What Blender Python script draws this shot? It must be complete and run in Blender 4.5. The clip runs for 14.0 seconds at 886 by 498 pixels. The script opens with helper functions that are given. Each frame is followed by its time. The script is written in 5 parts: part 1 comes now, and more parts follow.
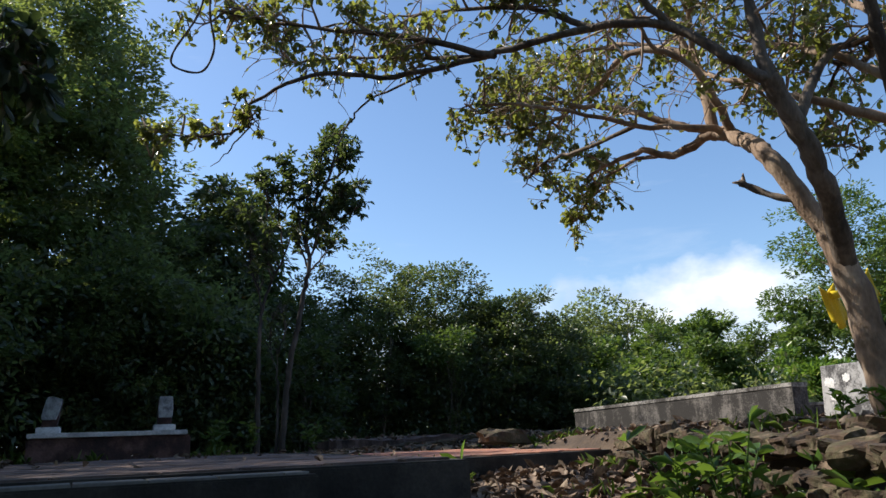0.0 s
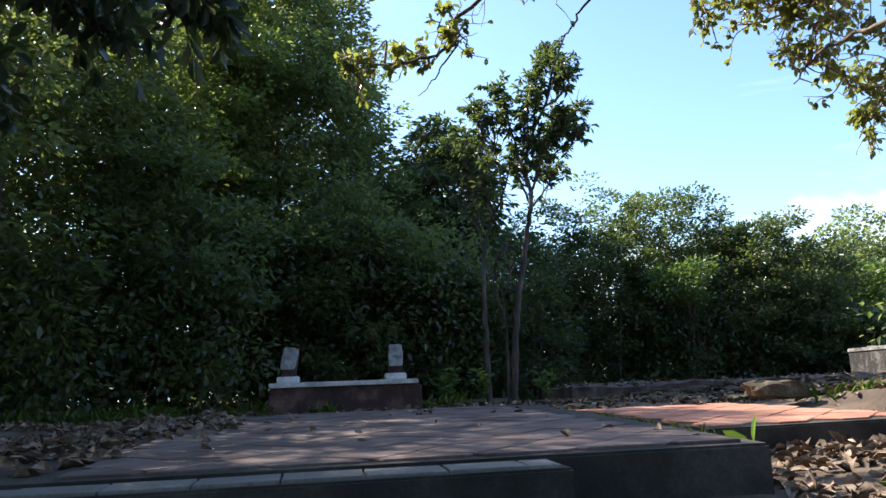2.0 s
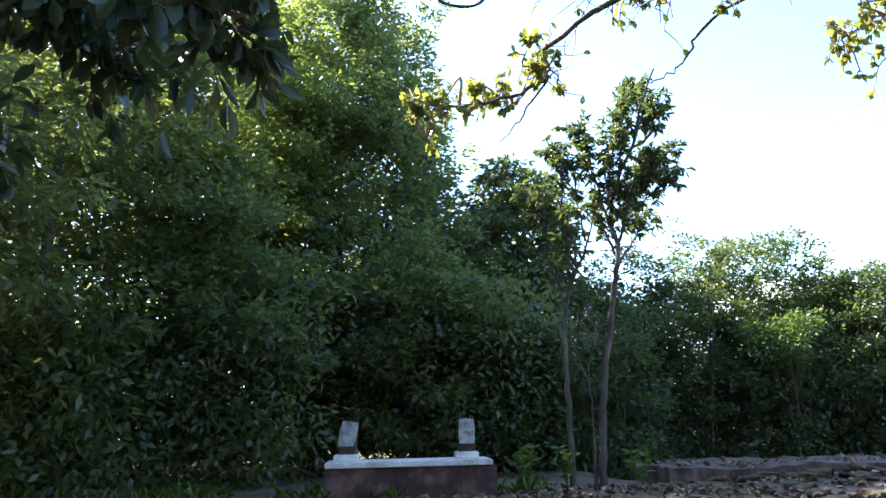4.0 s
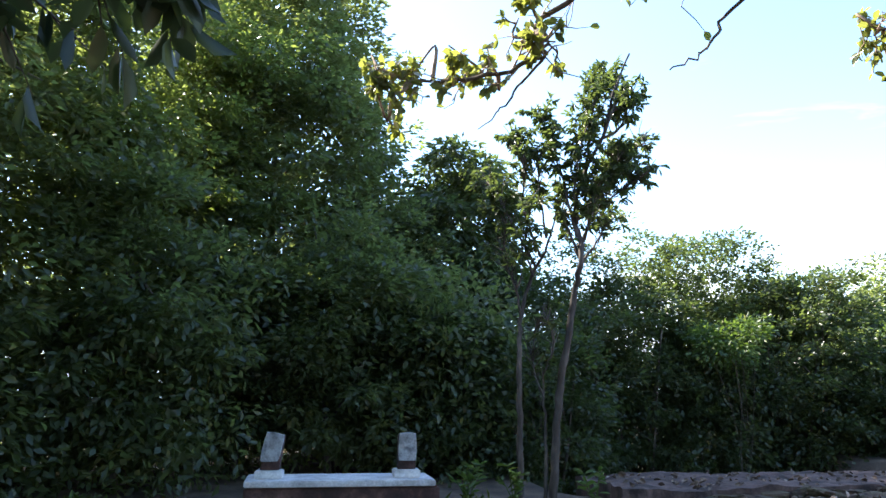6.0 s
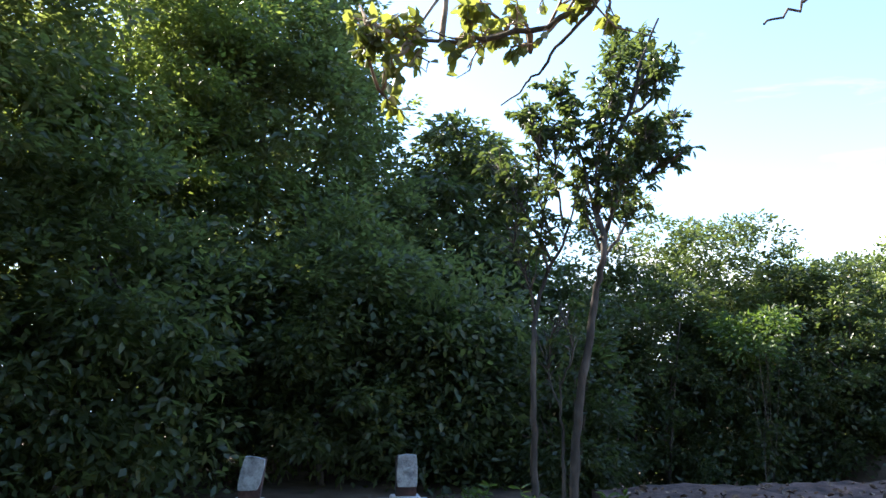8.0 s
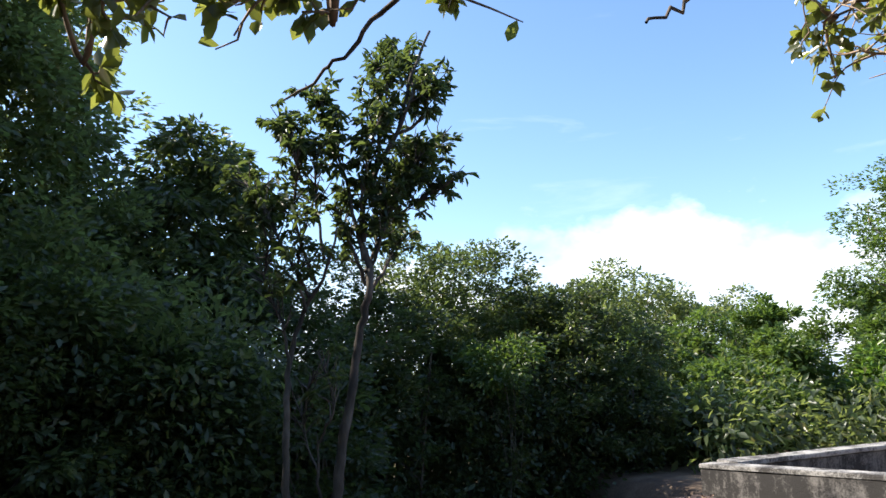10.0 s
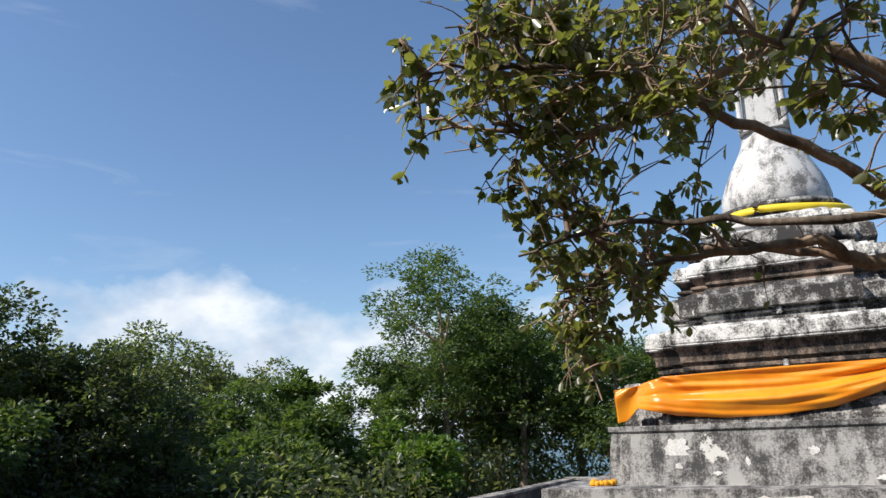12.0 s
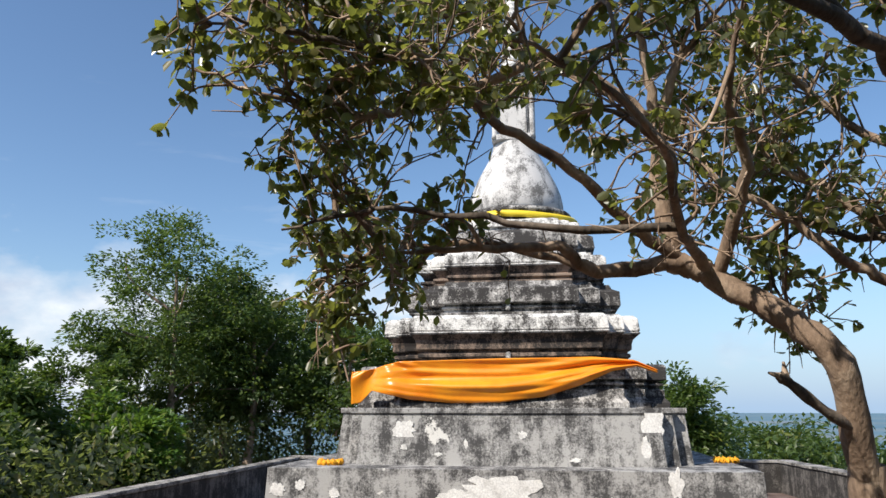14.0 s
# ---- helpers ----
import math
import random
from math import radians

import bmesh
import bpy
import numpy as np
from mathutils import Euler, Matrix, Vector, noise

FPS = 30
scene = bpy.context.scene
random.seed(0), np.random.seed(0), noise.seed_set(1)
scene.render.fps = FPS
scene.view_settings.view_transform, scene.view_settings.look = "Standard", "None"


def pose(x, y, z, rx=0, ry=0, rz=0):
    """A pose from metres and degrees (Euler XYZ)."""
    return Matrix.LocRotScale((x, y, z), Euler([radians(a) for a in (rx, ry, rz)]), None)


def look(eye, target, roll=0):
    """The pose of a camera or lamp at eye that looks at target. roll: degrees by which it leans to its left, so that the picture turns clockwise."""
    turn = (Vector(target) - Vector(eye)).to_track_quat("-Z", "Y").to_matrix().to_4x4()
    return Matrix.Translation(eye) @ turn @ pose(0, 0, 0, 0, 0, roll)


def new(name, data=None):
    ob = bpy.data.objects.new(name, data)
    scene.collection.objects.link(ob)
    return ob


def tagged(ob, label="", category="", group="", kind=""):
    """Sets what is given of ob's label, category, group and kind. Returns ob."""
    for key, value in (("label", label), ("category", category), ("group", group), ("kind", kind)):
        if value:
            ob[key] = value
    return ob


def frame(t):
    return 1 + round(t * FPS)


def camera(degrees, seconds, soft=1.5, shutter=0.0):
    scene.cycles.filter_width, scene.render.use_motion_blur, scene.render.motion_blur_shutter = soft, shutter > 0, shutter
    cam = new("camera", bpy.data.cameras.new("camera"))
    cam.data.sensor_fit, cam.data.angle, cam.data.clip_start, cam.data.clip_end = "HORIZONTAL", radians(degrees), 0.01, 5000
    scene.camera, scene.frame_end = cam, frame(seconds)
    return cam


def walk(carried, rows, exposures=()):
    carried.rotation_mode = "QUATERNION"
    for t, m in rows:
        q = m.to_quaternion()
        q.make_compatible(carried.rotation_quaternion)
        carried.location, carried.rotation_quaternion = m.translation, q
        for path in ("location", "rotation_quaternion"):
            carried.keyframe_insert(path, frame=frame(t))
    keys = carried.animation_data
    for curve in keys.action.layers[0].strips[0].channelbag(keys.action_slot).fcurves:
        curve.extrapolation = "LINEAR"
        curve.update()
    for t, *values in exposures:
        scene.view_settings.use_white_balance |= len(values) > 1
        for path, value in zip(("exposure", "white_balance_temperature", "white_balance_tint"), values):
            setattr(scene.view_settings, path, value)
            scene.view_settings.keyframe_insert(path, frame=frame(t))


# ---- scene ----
cam = camera(61.6, 14.0)
METRES, EYE, TILT, LEAN, TURN = 5.5, 0.2, 14.0, 2.0, -26.7
ROWS = [
    (0.0, 0.0034, -0.0069, -0.0131, 0.06, 0.07, 0.06),
    (0.5, 0.0048, 0.0242, -0.0200, 5.81, -0.85, 1.90),
    (1.0, -0.0004, 0.0641, -0.0302, 12.30, -1.91, 2.24),
    (1.5, -0.0229, 0.1216, -0.0174, 16.21, -3.32, 3.09),
    (2.0, -0.0381, 0.1520, -0.0172, 16.52, -4.39, 4.22),
    (2.5, -0.0558, 0.2010, -0.0060, 18.20, -5.25, 4.32),
    (3.0, -0.0680, 0.2292, -0.0024, 20.33, -5.12, 4.03),
    (3.5, -0.0896, 0.2744, 0.0062, 21.77, -2.82, 3.95),
    (3.7, -0.0977, 0.2882, 0.0092, 21.5, -0.95, 4.4),
    (5.8, -0.183, 0.431, 0.043, 18.4, -3.03, 1.5),
    (6.0, -0.1904, 0.4464, 0.0437, 16.19, -3.29, 1.39),
    (6.5, -0.2091, 0.4859, 0.0373, 15.21, -4.21, 0.68),
    (7.0, -0.2195, 0.5226, 0.0571, 16.47, -5.44, 1.07),
    (7.2, -0.2246, 0.5385, 0.0585, 17.2, -5.75, 1.2),
    (9.3, -0.2786, 0.7053, 0.0733, 9.15, -3.9, 0.65),
    (9.5, -0.2836, 0.7212, 0.0747, 7.2, -4.21, 0.11),
    (10.0, -0.302, 0.7717, 0.0709, -4.1, -3.93, -1.22),
    (10.5, -0.2968, 0.8106, 0.0614, -13.57, -3.38, -2.96),
    (11.0, -0.281, 0.8493, 0.0569, -20.91, -1.02, -4.85),
    (11.5, -0.2673, 0.8708, 0.0543, -29.32, 2.01, -6.74),
    (12.0, -0.2649, 0.8893, 0.0519, -38.05, 4.28, -8.21),
    (12.5, -0.2649, 0.8993, 0.0506, -44.77, 5.63, -9.49),
    (13.0, -0.2653, 0.9039, 0.0503, -50.51, 6.22, -11.1),
    (13.5, -0.2658, 0.904, 0.0497, -55.65, 6.34, -12.28),
    (14.0, -0.2668, 0.9032, 0.049, -58.12, 6.48, -12.97),
]
EXPOSURES = [(0.0, 0.45), (0.5, 0.55), (1.0, 0.8), (1.5, 1.1), (2.0, 1.4), (2.5, 1.7), (3.0, 2.05), (3.6, 2.35), (6.0, 2.2), (7.2, 2.1), (9.5, 1.5), (10.0, 1.1), (10.5, 0.75), (11.0, 0.5), (11.5, 0.3), (12.5, 0.10), (14.0, 0.18)]
walk(cam, [(t, pose(0, 0, EYE, TILT, LEAN, TURN) @ pose(METRES * x, METRES * y, METRES * z, 90 + pitch, roll, yaw)) for t, x, y, z, yaw, pitch, roll in ROWS], EXPOSURES)

# ---- world, sun, exposure ----
SUN_AZ, SUN_EL = 47.0, 44.0          # degrees left of +y, above the horizon
sun_way = Vector((-math.sin(radians(SUN_AZ)) * math.cos(radians(SUN_EL)), math.cos(radians(SUN_AZ)) * math.cos(radians(SUN_EL)), math.sin(radians(SUN_EL))))
sun = new("sun", bpy.data.lights.new("sun", "SUN"))
sun.data.energy, sun.data.angle, sun.data.color = 5.0, radians(0.6), (1.0, 0.93, 0.82)
sun.matrix_world = look(sun_way * 60, (0, 0, 0))

world = bpy.data.worlds.new("world")
scene.world = world
world.use_nodes = True
wt = world.node_tree
wt.nodes.clear()


def wnode(kind, **sets):
    n = wt.nodes.new(kind)
    for k, v in sets.items():
        n.inputs[k].default_value = v
    return n


def wmath(op, a, b=0.0, c=None):
    n = wt.nodes.new("ShaderNodeMath")
    n.operation = op
    for i, v in enumerate((a, b) if c is None else (a, b, c)):
        if isinstance(v, (int, float)):
            n.inputs[i].default_value = v
        else:
            wt.links.new(v, n.inputs[i])
    return n.outputs[0]


sky = wt.nodes.new("ShaderNodeTexSky")
sky.sky_type, sky.sun_disc = "NISHITA", False
sky.sun_elevation, sky.sun_rotation = radians(SUN_EL), radians(-SUN_AZ)
sky.air_density, sky.dust_density, sky.ozone_density = 1.0, 0.85, 3.4
co = wt.nodes.new("ShaderNodeTexCoord")
sep = wt.nodes.new("ShaderNodeSeparateXYZ")
wt.links.new(co.outputs["Generated"], sep.inputs[0])
# a bank of fair-weather cloud low over the sea, thin wisps above it
stretch = wt.nodes.new("ShaderNodeMapping")
stretch.inputs["Scale"].default_value = (1, 1, 1.7)
wt.links.new(co.outputs["Generated"], stretch.inputs[0])
puff = wnode("ShaderNodeTexNoise", Scale=5.5, Detail=8.0, Roughness=0.56)
wt.links.new(stretch.outputs[0], puff.inputs["Vector"])
wisp_map = wt.nodes.new("ShaderNodeMapping")
wisp_map.inputs["Scale"].default_value = (1.6, 1.6, 9)
wt.links.new(co.outputs["Generated"], wisp_map.inputs[0])
wisp = wnode("ShaderNodeTexNoise", Scale=2.2, Detail=6.0, Roughness=0.6, Distortion=0.4)
wt.links.new(wisp_map.outputs[0], wisp.inputs["Vector"])
low = wmath("SUBTRACT", 1.0, wmath("MULTIPLY", wmath("ABSOLUTE", wmath("SUBTRACT", sep.outputs[2], 0.06)), 5.2))
toward = wmath("ADD", wmath("MULTIPLY", sep.outputs[0], 0.78), wmath("MULTIPLY", sep.outputs[1], 0.62))
bank = wmath("ADD", wmath("MULTIPLY", puff.outputs[0], 1.9), wmath("ADD", wmath("MULTIPLY", low, 0.75), wmath("MULTIPLY", toward, 1.3)))
bank = wmath("MULTIPLY", wmath("SUBTRACT", bank, 2.47), 2.6)
bank_c = wt.nodes.new("ShaderNodeClamp")
wt.links.new(bank, bank_c.inputs[0])
thin = wmath("MULTIPLY", wmath("SUBTRACT", wisp.outputs[0], 0.60), 2.2)
thin_c = wt.nodes.new("ShaderNodeClamp")
wt.links.new(thin, thin_c.inputs[0])
cover = wmath("MAXIMUM", wmath("MULTIPLY", bank_c.outputs[0], 0.88), wmath("MULTIPLY", thin_c.outputs[0], 0.45))
shade = wnode("ShaderNodeTexNoise", Scale=9.0, Detail=5.0)
wt.links.new(stretch.outputs[0], shade.inputs["Vector"])
ramp = wt.nodes.new("ShaderNodeValToRGB")
ramp.color_ramp.elements[0].position, ramp.color_ramp.elements[0].color = 0.36, (3.6, 4.2, 5.2, 1)
ramp.color_ramp.elements[1].position, ramp.color_ramp.elements[1].color = 0.62, (6.7, 6.85, 7.0, 1)
wt.links.new(shade.outputs[0], ramp.inputs[0])
mixer = wt.nodes.new("ShaderNodeMix")
mixer.data_type = "RGBA"
wt.links.new(cover, mixer.inputs[0])
wt.links.new(sky.outputs[0], mixer.inputs[6])
wt.links.new(ramp.outputs[0], mixer.inputs[7])
# pale blue sea haze just above the horizon
haze_c = wt.nodes.new("ShaderNodeClamp")
wt.links.new(wmath("SUBTRACT", 0.85, wmath("MULTIPLY", wmath("ABSOLUTE", sep.outputs[2]), 5.0)), haze_c.inputs[0])
haze = wt.nodes.new("ShaderNodeMix")
haze.data_type = "RGBA"
wt.links.new(haze_c.outputs[0], haze.inputs[0])
deep = wnode("ShaderNodeHueSaturation", Saturation=1.06)
wt.links.new(sky.outputs[0], deep.inputs["Color"])
wt.links.new(deep.outputs[0], haze.inputs[6])
haze.inputs[7].default_value = (2.7, 3.9, 5.6, 1)
wt.links.new(haze.outputs[2], mixer.inputs[6])
bg = wnode("ShaderNodeBackground", Strength=0.142)
wt.links.new(mixer.outputs[2], bg.inputs[0])
wt.links.new(bg.outputs[0], wt.nodes.new("ShaderNodeOutputWorld").inputs[0])


# ---- materials ----
def material(name, colours, scale=6.0, detail=6.0, rough=0.85, bump=0.3, fine=60.0, stretch=(1, 1, 1), ramp_at=(0.35, 0.65), island=0.0, each=0.0, metal=0.0, glow=0.0, speck=None):
    """Colours blended over a coarse noise, with a finer noise for grain and relief; island and each vary the value by loose piece or by object."""
    m = bpy.data.materials.new(name)
    m.use_nodes = True
    t = m.node_tree
    b = t.nodes["Principled BSDF"]
    geo = t.nodes.new("ShaderNodeNewGeometry")
    mp = t.nodes.new("ShaderNodeMapping")
    mp.inputs["Scale"].default_value = stretch
    t.links.new(geo.outputs["Position"], mp.inputs[0])
    big = t.nodes.new("ShaderNodeTexNoise")
    big.inputs["Scale"].default_value, big.inputs["Detail"].default_value, big.inputs["Roughness"].default_value = scale, detail, 0.62
    t.links.new(mp.outputs[0], big.inputs["Vector"])
    small = t.nodes.new("ShaderNodeTexNoise")
    small.inputs["Scale"].default_value, small.inputs["Detail"].default_value = fine, 4.0
    t.links.new(mp.outputs[0], small.inputs["Vector"])
    cr = t.nodes.new("ShaderNodeValToRGB")
    el = cr.color_ramp.elements
    for i, c in enumerate(colours):
        at = ramp_at[0] + (ramp_at[1] - ramp_at[0]) * i / max(1, len(colours) - 1)
        if i < 2:
            e = el[i]
            e.position = at
        else:
            e = el.new(at)
        e.color = (*c, 1)
    t.links.new(big.outputs[0], cr.inputs[0])
    hsv = t.nodes.new("ShaderNodeHueSaturation")
    t.links.new(cr.outputs[0], hsv.inputs["Color"])
    value = t.nodes.new("ShaderNodeMath")
    value.operation = "MULTIPLY_ADD"
    t.links.new(small.outputs[0], value.inputs[0])
    value.inputs[1].default_value, value.inputs[2].default_value = 0.9, 0.55
    last = value.outputs[0]
    for amount, source in ((island, geo.outputs["Random Per Island"]), (each, None)):
        if amount:
            if source is None:
                source = t.nodes.new("ShaderNodeObjectInfo").outputs["Random"]
            k = t.nodes.new("ShaderNodeMath")
            k.operation = "MULTIPLY_ADD"
            t.links.new(source, k.inputs[0])
            k.inputs[1].default_value, k.inputs[2].default_value = amount, 1 - amount / 2
            j = t.nodes.new("ShaderNodeMath")
            j.operation = "MULTIPLY"
            t.links.new(last, j.inputs[0])
            t.links.new(k.outputs[0], j.inputs[1])
            last = j.outputs[0]
    t.links.new(last, hsv.inputs["Value"])
    colour = hsv.outputs[0]
    if speck:
        vo = t.nodes.new("ShaderNodeTexNoise")
        vo.inputs["Scale"].default_value, vo.inputs["Detail"].default_value = speck[1], 3.0
        t.links.new(geo.outputs["Position"], vo.inputs["Vector"])
        cut = t.nodes.new("ShaderNodeMapRange")
        cut.inputs[1].default_value, cut.inputs[2].default_value = speck[2], speck[2] + 0.03
        t.links.new(vo.outputs[0], cut.inputs[0])
        mx = t.nodes.new("ShaderNodeMix")
        mx.data_type = "RGBA"
        t.links.new(cut.outputs[0], mx.inputs[0])
        t.links.new(colour, mx.inputs[6])
        mx.inputs[7].default_value = (*speck[0], 1)
        colour = mx.outputs[2]
    t.links.new(colour, b.inputs["Base Color"])
    b.inputs["Roughness"].default_value, b.inputs["Metallic"].default_value = rough, metal
    if bump:
        bp = t.nodes.new("ShaderNodeBump")
        bp.inputs["Strength"].default_value, bp.inputs["Distance"].default_value = bump, 0.02
        add = t.nodes.new("ShaderNodeMath")
        add.operation = "MULTIPLY_ADD"
        t.links.new(small.outputs[0], add.inputs[0])
        add.inputs[1].default_value = 0.5
        t.links.new(big.outputs[0], add.inputs[2])
        t.links.new(add.outputs[0], bp.inputs["Height"])
        t.links.new(bp.outputs[0], b.inputs["Normal"])
    return m


def leaf_material(name, dark, light, through_light, gloss=0.45, translucency=0.42):
    """Leaf blades: value varies leaf by leaf and in patches, thin enough to let light through."""
    m = bpy.data.materials.new(name)
    m.use_nodes = True
    t = m.node_tree
    b = t.nodes["Principled BSDF"]
    geo = t.nodes.new("ShaderNodeNewGeometry")
    patch = t.nodes.new("ShaderNodeTexNoise")
    patch.inputs["Scale"].default_value, patch.inputs["Detail"].default_value = 0.9, 3.0
    t.links.new(geo.outputs["Position"], patch.inputs["Vector"])
    mixv = t.nodes.new("ShaderNodeMath")
    mixv.operation = "MULTIPLY_ADD"
    t.links.new(patch.outputs[0], mixv.inputs[0])
    mixv.inputs[1].default_value = 0.7
    half = t.nodes.new("ShaderNodeMath")
    half.operation = "MULTIPLY"
    t.links.new(geo.outputs["Random Per Island"], half.inputs[0])
    half.inputs[1].default_value = 0.55
    t.links.new(half.outputs[0], mixv.inputs[2])
    cr = t.nodes.new("ShaderNodeValToRGB")
    cr.color_ramp.elements[0].position, cr.color_ramp.elements[0].color = 0.25, (*dark, 1)
    cr.color_ramp.elements[1].position, cr.color_ramp.elements[1].color = 0.8, (*light, 1)
    odd = cr.color_ramp.elements.new(0.97)
    odd.color = (light[0] * 2.0, light[1] * 1.35, light[2] * 0.8, 1)
    t.links.new(mixv.outputs[0], cr.inputs[0])
    t.links.new(cr.outputs[0], b.inputs["Base Color"])
    b.inputs["Roughness"].default_value = gloss
    tr = t.nodes.new("ShaderNodeBsdfTranslucent")
    tr.inputs[0].default_value = (*through_light, 1)
    mx = t.nodes.new("ShaderNodeMixShader")
    mx.inputs[0].default_value = translucency
    t.links.new(b.outputs[0], mx.inputs[1])
    t.links.new(tr.outputs[0], mx.inputs[2])
    t.links.new(mx.outputs[0], t.nodes["Material Output"].inputs["Surface"])
    return m


def plaster(name, clean, mould, amount, streak=0.35, patch=(0.66, 0.645, 0.61), patch_at=0.70, flakes=0.70):
    """Lime-washed plaster with black mould in runs and blotches, and newer pale patches."""
    m = bpy.data.materials.new(name)
    m.use_nodes = True
    t = m.node_tree
    b = t.nodes["Principled BSDF"]
    geo = t.nodes.new("ShaderNodeNewGeometry")

    def noise_at(scale, detail, vec=(1, 1, 1), rough=0.6):
        mp = t.nodes.new("ShaderNodeMapping")
        mp.inputs["Scale"].default_value = vec
        t.links.new(geo.outputs["Position"], mp.inputs[0])
        n = t.nodes.new("ShaderNodeTexNoise")
        n.inputs["Scale"].default_value, n.inputs["Detail"].default_value, n.inputs["Roughness"].default_value = scale, detail, rough
        t.links.new(mp.outputs[0], n.inputs["Vector"])
        return n.outputs[0]

    def calc(op, a, c):
        n = t.nodes.new("ShaderNodeMath")
        n.operation = op
        for i, v in enumerate((a, c)):
            if isinstance(v, (int, float)):
                n.inputs[i].default_value = v
            else:
                t.links.new(v, n.inputs[i])
        return n.outputs[0]

    blotch = noise_at(2.6, 13, rough=0.72)
    runs = noise_at(7.0, 4, (1, 1, 0.12))
    grit = noise_at(38, 5, rough=0.7)
    s = calc("ADD", calc("ADD", calc("MULTIPLY", blotch, 1.0), calc("MULTIPLY", runs, streak)), calc("MULTIPLY", grit, 0.5))
    cr = t.nodes.new("ShaderNodeValToRGB")
    mid = (0.5 + streak / 2 + 0.245) + (amount - 0.5) * 0.5
    cr.color_ramp.elements[0].position, cr.color_ramp.elements[0].color = 0.41, (*clean, 1)
    cr.color_ramp.elements[1].position, cr.color_ramp.elements[1].color = 0.59, (*mould, 1)
    e = cr.color_ramp.elements.new(0.5)
    e.color = tuple(0.45 * a + 0.55 * c for a, c in zip(clean, mould)) + (1,)
    flip = calc("SUBTRACT", mid + 0.5, s)
    t.links.new(flip, cr.inputs[0])
    fresh = noise_at(1.15, 3, rough=0.5)
    cut = t.nodes.new("ShaderNodeMapRange")
    cut.inputs[1].default_value, cut.inputs[2].default_value = patch_at, patch_at + 0.015
    t.links.new(calc("ADD", fresh, calc("MULTIPLY", calc("SUBTRACT", grit, 0.5), 0.12)), cut.inputs[0])
    mx = t.nodes.new("ShaderNodeMix")
    mx.data_type = "RGBA"
    t.links.new(cut.outputs[0], mx.inputs[0])
    chip = noise_at(4.6, 9, rough=0.62)
    edge = t.nodes.new("ShaderNodeMapRange")
    edge.inputs[1].default_value, edge.inputs[2].default_value = flakes, flakes + 0.012
    t.links.new(chip, edge.inputs[0])
    fl = t.nodes.new("ShaderNodeMix")
    fl.data_type = "RGBA"
    t.links.new(edge.outputs[0], fl.inputs[0])
    t.links.new(cr.outputs[0], fl.inputs[6])
    fl.inputs[7].default_value = (*patch, 1)
    t.links.new(fl.outputs[2], mx.inputs[6])
    mx.inputs[7].default_value = (*patch, 1)
    t.links.new(mx.outputs[2], b.inputs["Base Color"])
    b.inputs["Roughness"].default_value = 0.92
    bp = t.nodes.new("ShaderNodeBump")
    bp.inputs["Strength"].default_value, bp.inputs["Distance"].default_value = 0.5, 0.02
    t.links.new(calc("ADD", calc("MULTIPLY", grit, 0.6), blotch), bp.inputs["Height"])
    t.links.new(bp.outputs[0], b.inputs["Normal"])
    return m


EARTH = material("earth", [(0.055, 0.038, 0.027), (0.10, 0.068, 0.045), (0.15, 0.11, 0.075)], 2.2, 8, 0.95, 0.6, 35)
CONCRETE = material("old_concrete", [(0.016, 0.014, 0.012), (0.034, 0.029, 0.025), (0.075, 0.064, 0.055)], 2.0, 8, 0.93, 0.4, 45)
TILE = material("worn_tile", [(0.078, 0.050, 0.042), (0.125, 0.083, 0.070), (0.185, 0.138, 0.122)], 2.4, 7, 0.8, 0.25, 50, each=0.5)
TILE_RED = material("red_tile", [(0.29, 0.115, 0.07), (0.38, 0.165, 0.10), (0.43, 0.23, 0.155)], 2.4, 7, 0.8, 0.25, 50, each=0.3)
TILE_PALE = material("pale_tile", [(0.13, 0.12, 0.11), (0.20, 0.185, 0.17)], 3, 6, 0.75, 0.2, 50, each=0.3)
STONE = material("laterite", [(0.022, 0.016, 0.012), (0.075, 0.047, 0.030), (0.070, 0.060, 0.030), (0.18, 0.13, 0.088)], 8, 8, 0.95, 0.8, 40, each=0.5)
STONE_WORN = material("worn_laterite", [(0.030, 0.021, 0.018), (0.085, 0.055, 0.046), (0.15, 0.10, 0.085)], 4, 9, 0.95, 0.9, 30)
BENCH = material("brick_bench", [(0.022, 0.015, 0.014), (0.060, 0.030, 0.026), (0.16, 0.085, 0.072)], 3.4, 8, 0.9, 0.5, 40)
WASH = material("white_wash", [(0.36, 0.345, 0.335), (0.58, 0.56, 0.545), (0.70, 0.68, 0.66)], 5, 6, 0.85, 0.25, 50)
MARKER = material("grey_marker", [(0.10, 0.10, 0.10), (0.30, 0.30, 0.30), (0.44, 0.45, 0.45)], 9, 8, 0.9, 0.5, 60)
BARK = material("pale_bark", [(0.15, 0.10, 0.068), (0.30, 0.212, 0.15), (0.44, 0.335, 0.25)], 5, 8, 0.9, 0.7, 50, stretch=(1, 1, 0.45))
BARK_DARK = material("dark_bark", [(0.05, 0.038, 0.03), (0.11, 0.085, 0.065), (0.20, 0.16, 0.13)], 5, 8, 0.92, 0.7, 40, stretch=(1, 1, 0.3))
BARK_SLIM = material("slim_bark", [(0.030, 0.024, 0.020), (0.070, 0.056, 0.046), (0.15, 0.125, 0.105)], 6, 8, 0.92, 0.7, 40, stretch=(1, 1, 0.3))
DRY = material("dry_leaf", [(0.080, 0.050, 0.033), (0.18, 0.120, 0.082), (0.31, 0.245, 0.185)], 14, 4, 0.8, 0.2, 60, island=0.8)
